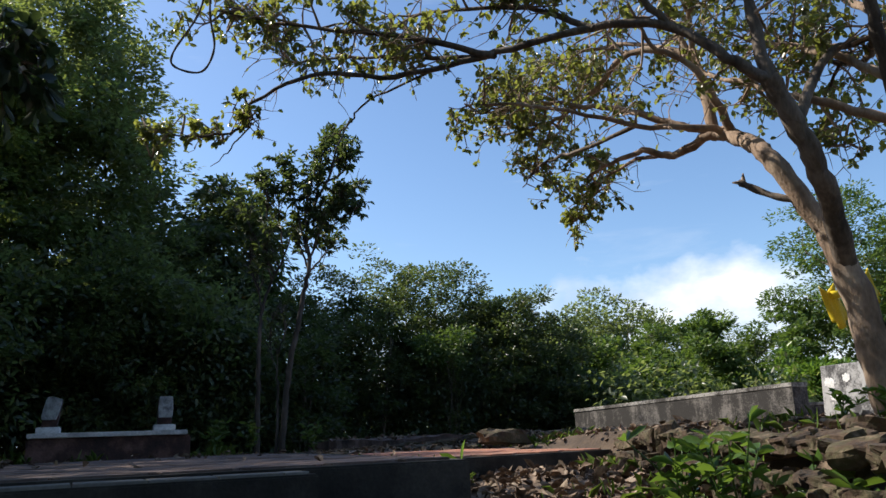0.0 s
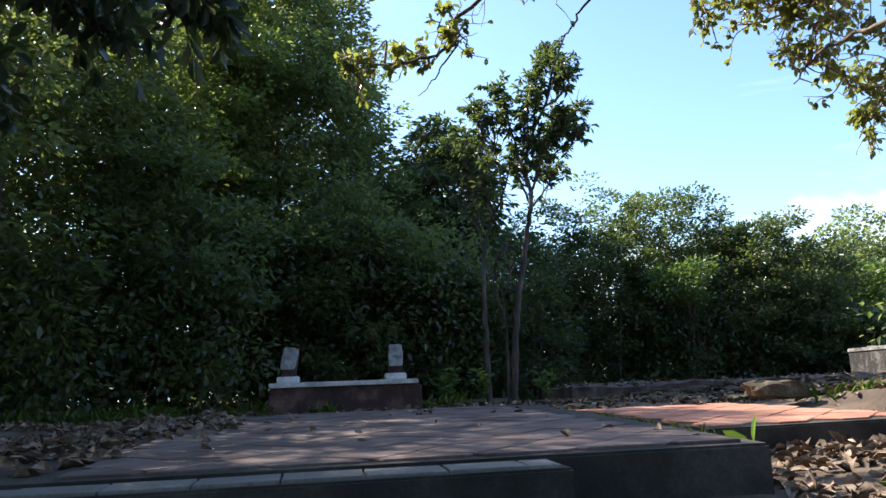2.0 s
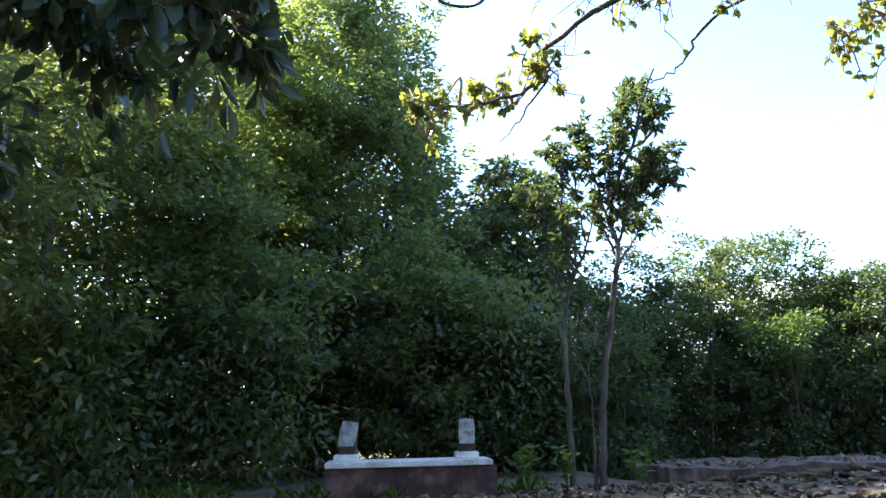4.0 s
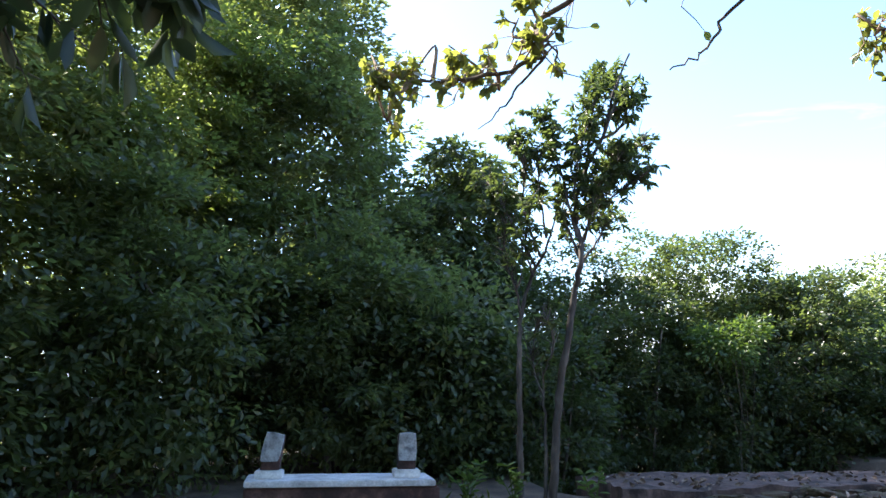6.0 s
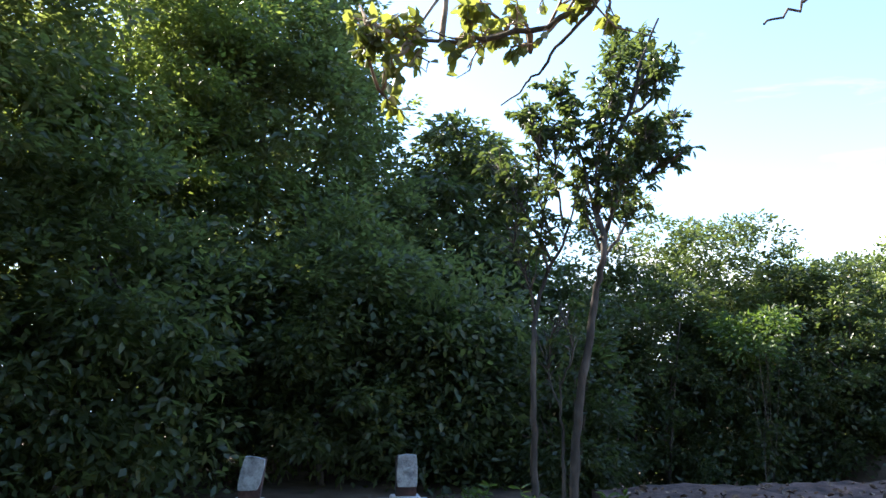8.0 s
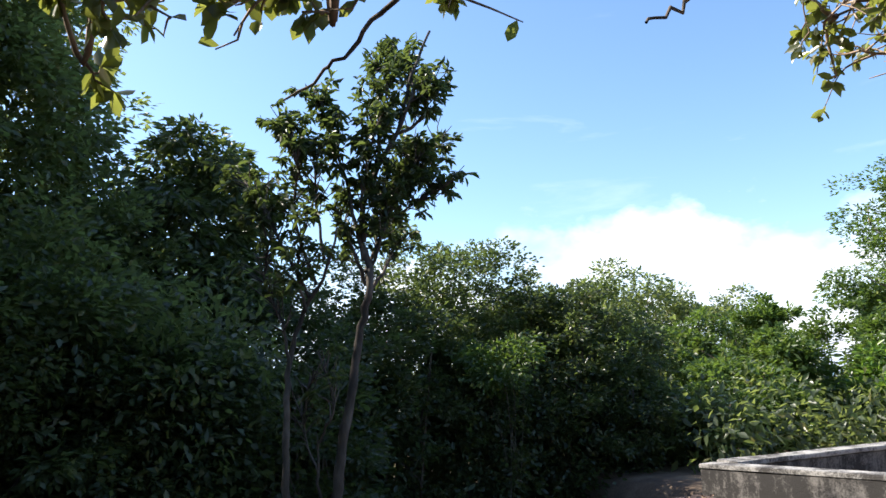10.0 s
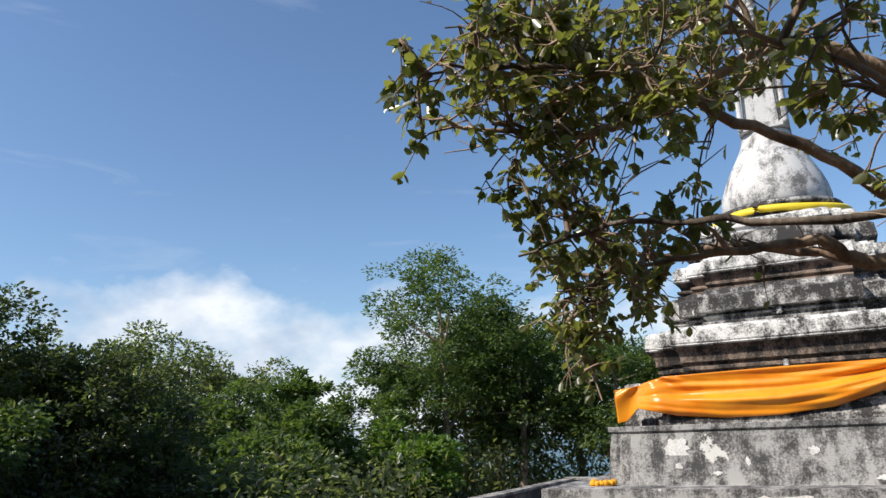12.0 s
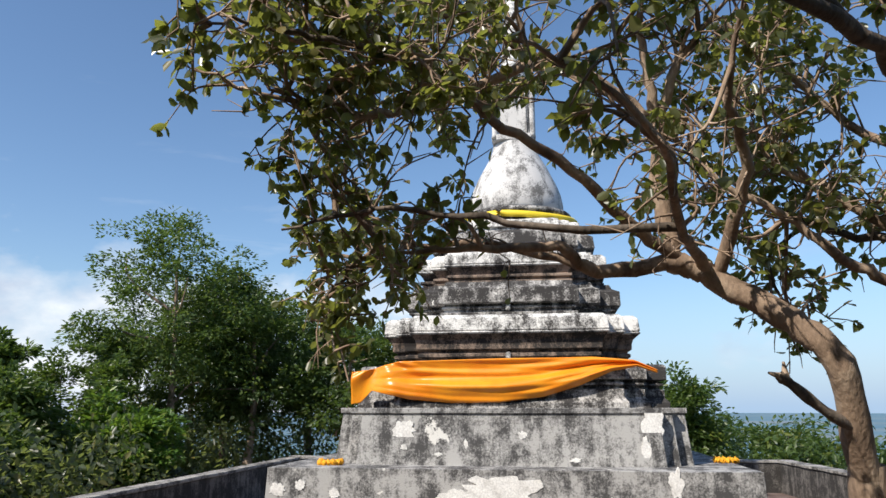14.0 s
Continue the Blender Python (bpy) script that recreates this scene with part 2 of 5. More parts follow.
LEAF_WEED = leaf_material("weed_leaf", (0.026, 0.060, 0.012), (0.070, 0.130, 0.028), (0.20, 0.32, 0.04), 0.33, 0.36)
GRASS = leaf_material("grass", (0.05, 0.09, 0.015), (0.13, 0.20, 0.04), (0.2, 0.3, 0.04), 0.5, 0.4)
LEAF_TREE = leaf_material("oval_leaf", (0.042, 0.050, 0.026), (0.105, 0.116, 0.055), (0.42, 0.46, 0.08), 0.30, 0.37)
LEAF_WOOD = leaf_material("wood_leaf", (0.030, 0.043, 0.025), (0.088, 0.114, 0.058), (0.27, 0.33, 0.08), 0.32, 0.48)
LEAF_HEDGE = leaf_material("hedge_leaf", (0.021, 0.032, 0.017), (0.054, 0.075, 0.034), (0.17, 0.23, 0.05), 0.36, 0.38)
LEAF_GLOW = leaf_material("thin_leaf", (0.030, 0.046, 0.020), (0.085, 0.110, 0.045), (0.30, 0.38, 0.07), 0.35, 0.46)
# leaves of the overhanging branch: their backlit darkness is put into the colour
LEAF_SHADE = leaf_material("backlit_dark_leaf", (0.022, 0.034, 0.018), (0.050, 0.074, 0.034), (0.08, 0.12, 0.03), 0.35, 0.25)
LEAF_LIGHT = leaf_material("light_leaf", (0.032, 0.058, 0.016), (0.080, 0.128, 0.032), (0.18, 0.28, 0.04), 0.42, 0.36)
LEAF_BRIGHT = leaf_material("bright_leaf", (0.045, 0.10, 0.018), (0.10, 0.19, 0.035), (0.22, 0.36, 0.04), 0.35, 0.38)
PLASTER_BASE = plaster("mouldy_plaster", (0.40, 0.392, 0.38), (0.062, 0.060, 0.060), 0.51, 0.45, flakes=0.675)
PLASTER_PALE = plaster("pale_plaster", (0.76, 0.745, 0.715), (0.05, 0.046, 0.044), 0.46)
PLASTER_MID = plaster("grey_plaster", (0.54, 0.52, 0.495), (0.04, 0.037, 0.036), 0.64, 0.5, flakes=0.66)
# mould plus the shadow under the cornices, both painted into this plaster
PLASTER_SHADED = plaster("shaded_plaster", (0.30, 0.22, 0.17), (0.03, 0.026, 0.024), 0.55, 0.5, (0.4, 0.3, 0.2), 0.75)
PLASTER_BELL = plaster("bell_plaster", (0.60, 0.585, 0.57), (0.14, 0.135, 0.13), 0.38, 0.6)
PLASTER_WALL = plaster("wall_plaster", (0.17, 0.155, 0.142), (0.030, 0.027, 0.025), 0.60, 0.6, (0.42, 0.39, 0.35), 0.78, 0.74)
PLASTER_COPING = plaster("coping_plaster", (0.38, 0.36, 0.335), (0.05, 0.045, 0.042), 0.48, 0.3)
LIME = material("lime_patch", [(0.58, 0.565, 0.54), (0.74, 0.725, 0.70), (0.78, 0.77, 0.74)], 6, 8, 0.9, 0.5, 45)
SATIN = material("orange_satin", [(0.80, 0.225, 0.012), (0.90, 0.33, 0.02)], 2, 3, 0.29, 0.05, 300)
YELLOW = material("yellow_cloth", [(0.80, 0.58, 0.02), (0.90, 0.68, 0.04)], 4, 3, 0.55, 0.1, 200)
MARIGOLD = material("marigold", [(0.80, 0.30, 0.01), (0.90, 0.48, 0.02)], 30, 3, 0.7, 0.4, 120)
SEA = material("sea", [(0.030, 0.085, 0.11), (0.05, 0.12, 0.14), (0.16, 0.16, 0.13)], 0.004, 5, 0.35, 0.0, 0.02, stretch=(1, 0.3, 1))


# ---- mesh helpers ----
def part(name, bm, mat, parent=None, label="", smooth=False):
    me = bpy.data.meshes.new(name)
    bm.to_mesh(me)
    bm.free()
    me.materials.append(mat)
    if smooth:
        me.shade_smooth()
    ob = new(name, me)
    ob.parent = parent
    if label:
        tagged(ob, label)
    return ob


def from_arrays(name, verts, faces, mat, parent=None, label="", smooth=False):
    """One mesh object out of numpy arrays; faces all have the same number of corners."""
    verts, faces = np.asarray(verts, np.float32).reshape(-1, 3), np.asarray(faces, np.int32)
    me = bpy.data.meshes.new(name)
    n, k = faces.shape
    me.vertices.add(len(verts))
    me.vertices.foreach_set("co", verts.ravel())
    me.loops.add(n * k)
    me.loops.foreach_set("vertex_index", faces.ravel())
    me.polygons.add(n)
    me.polygons.foreach_set("loop_start", np.arange(0, n * k, k, dtype=np.int32))
    me.update(calc_edges=True)
    me.materials.append(mat)
    if smooth:
        me.shade_smooth()
    ob = new(name, me)
    ob.parent = parent
    if label:
        tagged(ob, label)
    return ob


def thing(name, at, label, category, group="", kind=""):
    ob = new(name)
    ob.empty_display_size = 0.1
    ob.location = at
    bpy.context.view_layer.update()
    return tagged(ob, label, category, group, kind)


def box_bm(x0, x1, y0, y1, z0, z1, bevel=0.01, jitter=0.0):
    bm = bmesh.new()
    bmesh.ops.create_cube(bm, size=1)
    for v in bm.verts:
        v.co = Vector((x0 + (v.co.x + 0.5) * (x1 - x0), y0 + (v.co.y + 0.5) * (y1 - y0), z0 + (v.co.z + 0.5) * (z1 - z0)))
    if bevel:
        bmesh.ops.bevel(bm, geom=list(bm.edges), offset=bevel, segments=2, affect="EDGES")
    if jitter:
        for v in bm.verts:
            v.co += noise.noise_vector(v.co * 3.1) * jitter
    return bm


def child_of(ob, parent):
    """Keeps world placement for a part whose mesh is in world metres."""
    ob.parent = parent
    ob.matrix_parent_inverse = Matrix.Translation(-parent.location)
    return ob


def smooth_line(points, steps=5):
    """Catmull-Rom through the control points."""
    p = [np.array(q, float) for q in points]
    p = [2 * p[0] - p[1]] + p + [2 * p[-1] - p[-2]]
    out = []
    for i in range(1, len(p) - 2):
        for s in range(steps):
            t = s / steps
            out.append(0.5 * (2 * p[i] + (p[i + 1] - p[i - 1]) * t + (2 * p[i - 1] - 5 * p[i] + 4 * p[i + 1] - p[i + 2]) * t * t + (3 * p[i] - p[i - 1] - 3 * p[i + 1] + p[i + 2]) * t ** 3))
    out.append(p[-2])
    return np.array(out)


def tube(points, r0, r1, sides=8, lumps=0.0, power=1.0):
    """Vertices and quads of a tapered, slightly lumpy limb."""
    p = np.asarray(points)
    n = len(p)
    tan = np.gradient(p, axis=0)
    tan /= np.linalg.norm(tan, axis=1)[:, None] + 1e-9
    ref = np.array([0.31, 0.95, 0.05])
    u = np.cross(tan, ref)
    u /= np.linalg.norm(u, axis=1)[:, None] + 1e-9
    v = np.cross(tan, u)
    r = r0 + (r1 - r0) * np.linspace(0, 1, n) ** power
    r = r * (1 + lumps * np.sin(np.arange(n) * 1.7 + 5 * p[0, 0]))
    a = np.linspace(0, 2 * np.pi, sides, endpoint=False)
    ring = p[:, None] + r[:, None, None] * (np.cos(a)[None, :, None] * u[:, None] + np.sin(a)[None, :, None] * v[:, None])
    i, j = np.meshgrid(np.arange(n - 1), np.arange(sides), indexing="ij")
    k = (j + 1) % sides
    f = np.stack([i * sides + j, i * sides + k, (i + 1) * sides + k, (i + 1) * sides + j], -1).reshape(-1, 4)
    return ring.reshape(-1, 3), f


def joined(pieces):
    vs, fs, o = [], [], 0
    for v, f in pieces:
        vs.append(v)
        fs.append(f + o)
        o += len(v)
    return np.concatenate(vs), np.concatenate(fs)


def unit(a):
    return a / (np.linalg.norm(a, axis=-1, keepdims=True) + 1e-9)


def blades(points, ways, length, width, rng, fold=0.22, fine=False, curl=0.12):
    """Folded leaf blades at the points, growing along the ways. fine: six-cornered blades with a curled tip."""
    n = len(points)
    d = unit(ways)
    s = unit(np.cross(d, rng.normal(size=(n, 3)) * 0.75 + np.array([0, 0, 1.0])))
    up = np.cross(s, d)
    ln = length * rng.uniform(0.65, 1.25, (n, 1))
    w = width * rng.uniform(0.75, 1.2, (n, 1)) / 2
    base = points
    tip = points + d * ln - up * ln * curl * rng.uniform(0, 2, (n, 1))
    if not fine:
        mid = points + d * ln * 0.5
        v = np.stack([base, mid + s * w + up * w * fold, tip, mid - s * w + up * w * fold], 1)
        o = np.arange(n)[:, None] * 4
        f = np.concatenate([o + np.array([[0, 1, 2]]), o + np.array([[0, 2, 3]])])
        return v.reshape(-1, 3), f
    m1, m2 = points + d * ln * 0.35, points + d * ln * 0.72 - up * ln * curl * 0.3
    v = np.stack([base, m1 + s * w * 0.85 + up * w * fold, m2 + s * w * 0.9 + up * w * fold, tip, m2 - s * w * 0.9 + up * w * fold, m1 - s * w * 0.85 + up * w * fold], 1)
    o = np.arange(n)[:, None] * 6
    f = np.concatenate([o + np.array([[0, 1, 2, 3]]), o + np.array([[0, 3, 4, 5]])])
    return v.reshape(-1, 3), f


def clumps(rng, centre, radii, count, size, per, shell=0.55, droop=0.12, flat=0.6, boughs=14, boxy=False):
    """Leaf points and ways of a crown: boughs round an ellipsoid, uneven flattened clumps on each bough, gaps between them."""
    radii = np.array(radii)
    way = unit(rng.normal(size=(boughs, 3)))
    heart = way * (shell + (0.98 - shell) * rng.uniform(0, 1, (boughs, 1)) ** 0.5) * radii
    spread = 0.42 * radii.mean() * rng.uniform(0.7, 1.3, (boughs, 1))
    pick = rng.integers(0, boughs, count)
    loose = rng.uniform(0, 1, (count, 1)) < (0.62 if boxy else 0.36)
    stray = unit(rng.normal(size=(count, 3))) * rng.uniform(0.3, 1.06, (count, 1)) ** (0.4 if boxy else 1) * radii
    c = np.where(loose, stray, heart[pick] + unit(rng.normal(size=(count, 3))) * rng.uniform(0.2, 1, (count, 1)) * spread[pick] * np.array([1, 1, 0.75]))
    if boxy:
        c[:, :2] *= np.sqrt(1 + np.minimum(1, np.abs(c[:, 2:] / radii[2])) ** 2)
    out = unit(c / radii)
    c = c + np.array(centre)
    r = size * rng.uniform(0.5, 1.3, (count, 1))
    off = unit(rng.normal(size=(count, per, 3))) * rng.uniform(0.15, 1.0, (count, per, 1)) ** 0.6 * np.array([1, 1, flat])
    pts = c[:, None] + off * r[:, None]
    dirs = unit(off * np.array([1, 1, 0.5])) * 0.8 + out[:, None] * 0.35 + rng.normal(size=off.shape) * np.array([0.4, 0.4, 0.25]) + np.array([0, 0, -droop])
    return pts.reshape(-1, 3), dirs.reshape(-1, 3)


# ---- ground, sea ----
def step(a, b, x):
    t = np.clip((x - a) / (b - a), 0, 1)
    return t * t * (3 - 2 * t)


def terrace_edge(y):
    """x of the rubble edge east of the paved court, by y."""
    return np.interp(y, [-2, 1.0, 2.0, 2.7, 4.0, 4.9, 5.6], [1.9, 2.35, 2.8, 3.25, 3.72, 4.15, 4.6])


def ground_height(x, y):
    x, y = np.asarray(x, float), np.asarray(y, float)
    fall = step(4.0, -0.8, y)
    yard = -0.22 - 0.70 * fall + 0.06 * step(2.6, 4.0, x) * step(1.5, 4.2, y)
    bank = 0.09 - 0.45 * step(2.6, -1.5, y)
    h = yard + (bank - yard) * step(-0.05, 0.20, x - terrace_edge(y))
    west = -0.06 - 0.9 * fall * step(-6.0, -0.5, x) - 0.25 * step(4.6, 3.8, y)
    h = np.where(x < -1.2, west, h)
    court = -0.07 + 0.14 * step(3.5, 7.5, x)
    h = h + (court - h) * step(5.4, 7.6, y)
    inside = step(8.3, 8.6, x) * step(20.2, 19.8, x) * step(-1.8, -1.5, y) * step(10.9, 10.2, y)
    h = h + (-0.45 - h) * inside
    h = h - 0.6 * step(10.8, 11.6, y) * step(3.0, 3.8, x) * step(8.9, 8.3, x)
    far = np.hypot(x - 9, y - 8)
    h = h - 44 * step(24, 150, far) - 2.2 * step(20, 40, x) - 1.0 * step(17, 34, far)
    return h + 0.03 * np.sin(2.1 * x + 0.7) * np.sin(1.7 * y) + 0.015 * np.sin(5.3 * x + 1.1 * y)


def build_ground():
    a = np.concatenate([-np.geomspace(4000, 14, 26), np.arange(-13, 25, 0.2), np.geomspace(25, 4000, 30)])
    gx, gy = np.meshgrid(a, a, indexing="ij")
    z = ground_height(gx, gy)
    under = (gx > -1.2) & (gx < 1.95) & (gy > 3.9) & (gy < 8.1) | (gx > 2.6) & (gx < 3.8) & (gy > 5.1) & (gy < 7.2)
    z = np.where(under, -0.16, z)
    n = len(a)
    i, j = np.meshgrid(np.arange(n - 1), np.arange(n - 1), indexing="ij")
    f = np.stack([i * n + j, (i + 1) * n + j, (i + 1) * n + j + 1, i * n + j + 1], -1).reshape(-1, 4)
    ob = from_arrays("ground", np.stack([gx, gy, z], -1), f, EARTH, smooth=True)
    tagged(ob, "bare brown hilltop earth with leaf litter", "ground", kind="structure")


build_ground()
bm = bmesh.new()
bmesh.ops.create_circle(bm, cap_ends=True, radius=4900, segments=64)
sea = part("water", bm, SEA)
sea.location = (0, 0, -26)
tagged(sea, "calm blue-grey sea far below the hill", "sea", kind="structure")


# ---- the court: slabs and steps ----
def clip_poly(poly, x0, x1, y0, y1):
    for axis, lim, sign in ((0, x0, 1), (0, x1, -1), (1, y0, 1), (1, y1, -1)):
        out = []
        for i, p in enumerate(poly):
            q = poly[(i + 1) % len(poly)]
            a, b = sign * (p[axis] - lim), sign * (q[axis] - lim)
            if a >= 0:
                out.append(p)
            if a * b < 0:
                t = a / (a - b)
                out.append((p[0] + t * (q[0] - p[0]), p[1] + t * (q[1] - p[1])))
        poly = out
        if not poly:
            return []
    return poly


def tile_mesh(poly, thick):
    """A tile with eased upper edges, its top at z 0."""
    cx, cy = sum(p[0] for p in poly) / len(poly), sum(p[1] for p in poly) / len(poly)
    n = len(poly)
    rows = []
    for grow, z in ((0.0, -thick), (0.0, -0.004), (-0.004, 0.0)):
        for x, y in poly:
            d = math.hypot(x - cx, y - cy) or 1
            rows.append((x + (x - cx) / d * grow, y + (y - cy) / d * grow, z))
    faces = [[k * n + i, k * n + (i + 1) % n, (k + 1) * n + (i + 1) % n, (k + 1) * n + i] for k in (0, 1) for i in range(n)]
    faces.append([2 * n + i for i in range(n)])
    me = bpy.data.meshes.new("floor_tile")
    me.from_pydata(rows, [], faces)
    return me


def lay_tiles(parent, x0, x1, y0, y1, z, size, angle, mat, seed, joint=0.008, skip=0.0):
    """Square tiles at an angle, cut at the border; whole ones share one mesh."""
    rng = random.Random(seed)
    h = size / 2 - joint / 2
    c, s = math.cos(radians(angle)), math.sin(radians(angle))
    whole = tile_mesh([(c * a - s * b, s * a + c * b) for a, b in ((-h, -h), (h, -h), (h, h), (-h, h))], 0.02)
    whole.materials.append(mat)
    ux, uy = c * size, s * size
    mx, my = (x0 + x1) / 2, (y0 + y1) / 2
    k = int(max(x1 - x0, y1 - y0) / size) + 2
    for i in range(-k, k + 1):
        for j in range(-k, k + 1):
            px, py = mx + i * ux - j * uy, my + i * uy + j * ux
            poly = [(px + c * a - s * b, py + s * a + c * b) for a, b in ((-h, -h), (h, -h), (h, h), (-h, h))]
            cut = clip_poly(poly, x0, x1, y0, y1)
            if len(cut) < 3:
                continue
            area = abs(sum(p[0] * q[1] - q[0] * p[1] for p, q in zip(cut, cut[1:] + cut[:1]))) / 2
            if area < 0.15 * size * size or rng.random() < skip:
                continue
            if area > 0.99 * 4 * h * h:
                me = whole
            else:
                me = tile_mesh([(p[0] - px, p[1] - py) for p in cut], 0.02)
                me.materials.append(mat)
            ob = new("floor_tile", me)
            ob.matrix_basis = pose(px, py, z + rng.uniform(-0.003, 0.002), rng.uniform(-0.5, 0.5), rng.uniform(-0.5, 0.5), 0)
            child_of(ob, parent)


COURT_X0, COURT_X1, COURT_Y0, COURT_Y1 = -1.35, 2.08, 3.78, 8.30
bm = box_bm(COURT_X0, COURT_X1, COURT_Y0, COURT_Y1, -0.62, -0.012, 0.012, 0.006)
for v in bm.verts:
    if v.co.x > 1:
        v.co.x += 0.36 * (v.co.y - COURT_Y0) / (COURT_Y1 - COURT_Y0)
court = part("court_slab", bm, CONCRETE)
tagged(court, "raised concrete court slab with worn brownish tiles", "slab", kind="structure")
court_2 = part("court_slab", box_bm(2.42, 4.02, 4.92, 7.40, -0.5, -0.042, 0.012, 0.006), CONCRETE)
tagged(court_2, "smaller raised slab with sunlit red tiles", "slab", kind="structure")
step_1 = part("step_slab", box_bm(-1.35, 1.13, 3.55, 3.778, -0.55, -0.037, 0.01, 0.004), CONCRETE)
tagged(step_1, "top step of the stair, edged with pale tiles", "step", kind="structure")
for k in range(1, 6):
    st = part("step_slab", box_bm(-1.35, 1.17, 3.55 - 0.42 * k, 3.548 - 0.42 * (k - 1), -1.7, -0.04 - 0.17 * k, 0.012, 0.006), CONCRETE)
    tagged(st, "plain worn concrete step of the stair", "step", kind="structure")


# ---- grave bench with two markers ----
def marker(x, y, z, turn, lean, top_skew):
    ob = thing("marker_stone", (x, y, z), "weathered grey marker stone on a white plinth", "gravestone", "markers on the bench")
    bm = box_bm(-0.125, 0.125, -0.10, 0.10, 0, 0.075, 0.008)
    child = part("plinth", bm, WASH, ob, "white-washed plinth")
    bm = box_bm(-0.085, 0.088, -0.03, 0.07, 0.072, 0.395, 0.008, 0.01)
    for v in bm.verts:
        v.co.x += top_skew * 0.9 * max(0.0, v.co.z - 0.16) / 0.25
    part("backing", bm, BENCH, ob, "dark stained brick backing")
    bm = box_bm(-0.085, 0.085, -0.035, 0.035, 0.0, 0.25, 0.0)
    bmesh.ops.subdivide_edges(bm, edges=list(bm.edges), cuts=4, use_grid_fill=True)
    for v in bm.verts:
        u = v.co.z / 0.25
        v.co.x *= 1 - 0.10 * (2 * u - 1) ** 4
        v.co.x += top_skew * u
        v.co.z += 0.012 * (1 - (v.co.x / 0.09) ** 2) * u
        v.co += noise.noise_vector(v.co * 9 + Vector((x, 0, 0))) * 0.006
    for v in bm.verts:
        v.co += Vector((0, -0.062, 0.16))
    st = part("stone", bm, MARKER, ob, "mottled grey stone")
    bm = box_bm(-0.055, 0.055, -0.104, -0.097, 0.20, 0.37, 0.002)
    for v in bm.verts:
        v.co.x += top_skew * (v.co.z - 0.16) / 0.25
    part("inscription_panel", bm, MARKER, st, "sunk panel with worn lettering bars")
    ob.matrix_basis = pose(x, y, z, 0, lean, turn) @ Matrix.Scale(0.93, 4)
    return ob


bench = thing("grave_bench", (0.52, 9.42, -0.05), "low brick grave bench with a white coping", "bench")
bm = box_bm(-0.30, 1.37, 9.2, 9.72, -0.15, 0.24, 0.02, 0.015)
child_of(part("body", bm, BENCH), bench)
bm = box_bm(-0.30, 1.33, 9.16, 9.76, 0.24, 0.29, 0.008, 0.006)
child_of(part("coping", bm, WASH, label="white-washed coping slab"), bench)
marker(-0.10, 9.42, 0.289, -6, 0, 0.05)
marker(1.10, 9.42, 0.289, 0, 0, 0.0)

# ---- parapet round the pagoda terrace ----
PX, PY = 8.22, 11.08
bm = box_bm(PX, PX + 0.28, 6.5, PY, -0.9, 0.42, 0.0)
for v in bm.verts:
    if v.co.z > 0.3:
        v.co.z += 0.13 * (PY - v.co.y) / (PY - 6.5)
bmesh.ops.subdivide_edges(bm, edges=list(bm.edges), cuts=6, use_grid_fill=True)
for v in bm.verts:
    v.co += noise.noise_vector(v.co * 2.3) * 0.012
wall_w = tagged(part("parapet_wall", bm, PLASTER_WALL), "low mould-stained plaster parapet wall", "wall", kind="structure")


def coping(x0, x1, y0, y1, za, zb, along):
    bm = box_bm(x0, x1, y0, y1, 0, 0.06, 0.01)
    for v in bm.verts:
        u = (v.co.y - y1) / (y0 - y1) if along == "y" else (v.co.x - x0) / (x1 - x0)
        v.co.z += za + (zb - za) * u
        v.co += noise.noise_vector(v.co * 4) * 0.006
    ob = part("parapet_coping", bm, PLASTER_COPING)
    return tagged(ob, "pale worn coping of the parapet", "coping", kind="structure")


coping(PX - 0.008, PX + 0.288, 6.49, PY + 0.02, 0.425, 0.555, "y")


def wall_run(xa, ya, xb, yb, top, label):
    """A straight plastered wall with its coping between two corners; its outer face runs through them."""
    ln, ang = math.hypot(xb - xa, yb - ya), math.degrees(math.atan2(yb - ya, xb - xa))
    bm = box_bm(0, ln, -0.28, 0, -1.0, top - 0.05, 0.01)
    long = [e for e in bm.edges if e.calc_length() > 1]
    bmesh.ops.subdivide_edges(bm, edges=long, cuts=24)
    for v in bm.verts:
        v.co += noise.noise_vector(v.co * 2.3) * 0.014
    ob = tagged(part("parapet_wall", bm, PLASTER_WALL), label, "wall", kind="structure")
    ob.matrix_basis = pose(xa, ya, 0, 0, 0, ang)
    bm = box_bm(-0.02, ln + 0.02, -0.31, 0.03, top - 0.048, top + 0.012, 0.012)
    bmesh.ops.subdivide_edges(bm, edges=[e for e in bm.edges if e.calc_length() > 1], cuts=24)
    for v in bm.verts:
        v.co += noise.noise_vector(v.co * 3.7) * 0.012
    ob = tagged(part("parapet_coping", bm, PLASTER_COPING), "pale worn coping of the parapet", "coping", kind="structure")
    ob.matrix_basis = pose(xa, ya, 0, 0, 0, ang)


wall_run(PX + 0.32, 11.04, 20.3, 10.22, 0.50, "long low plaster parapet wall beside the trees")
wall_run(20.3, 10.2, 19.6, -1.85, 0.52, "low stained plaster parapet wall on the sea side")
wall_run(19.4, -1.85, 9.2, -1.85, 0.52, "low plaster parapet wall with black mould")
tagged(part("terrace_floor", box_bm(PX + 0.28, 19.62, -1.6, 10.2, -0.5, -0.20, 0.01), TILE), "worn brownish paved floor of the pagoda terrace", "floor", kind="structure")

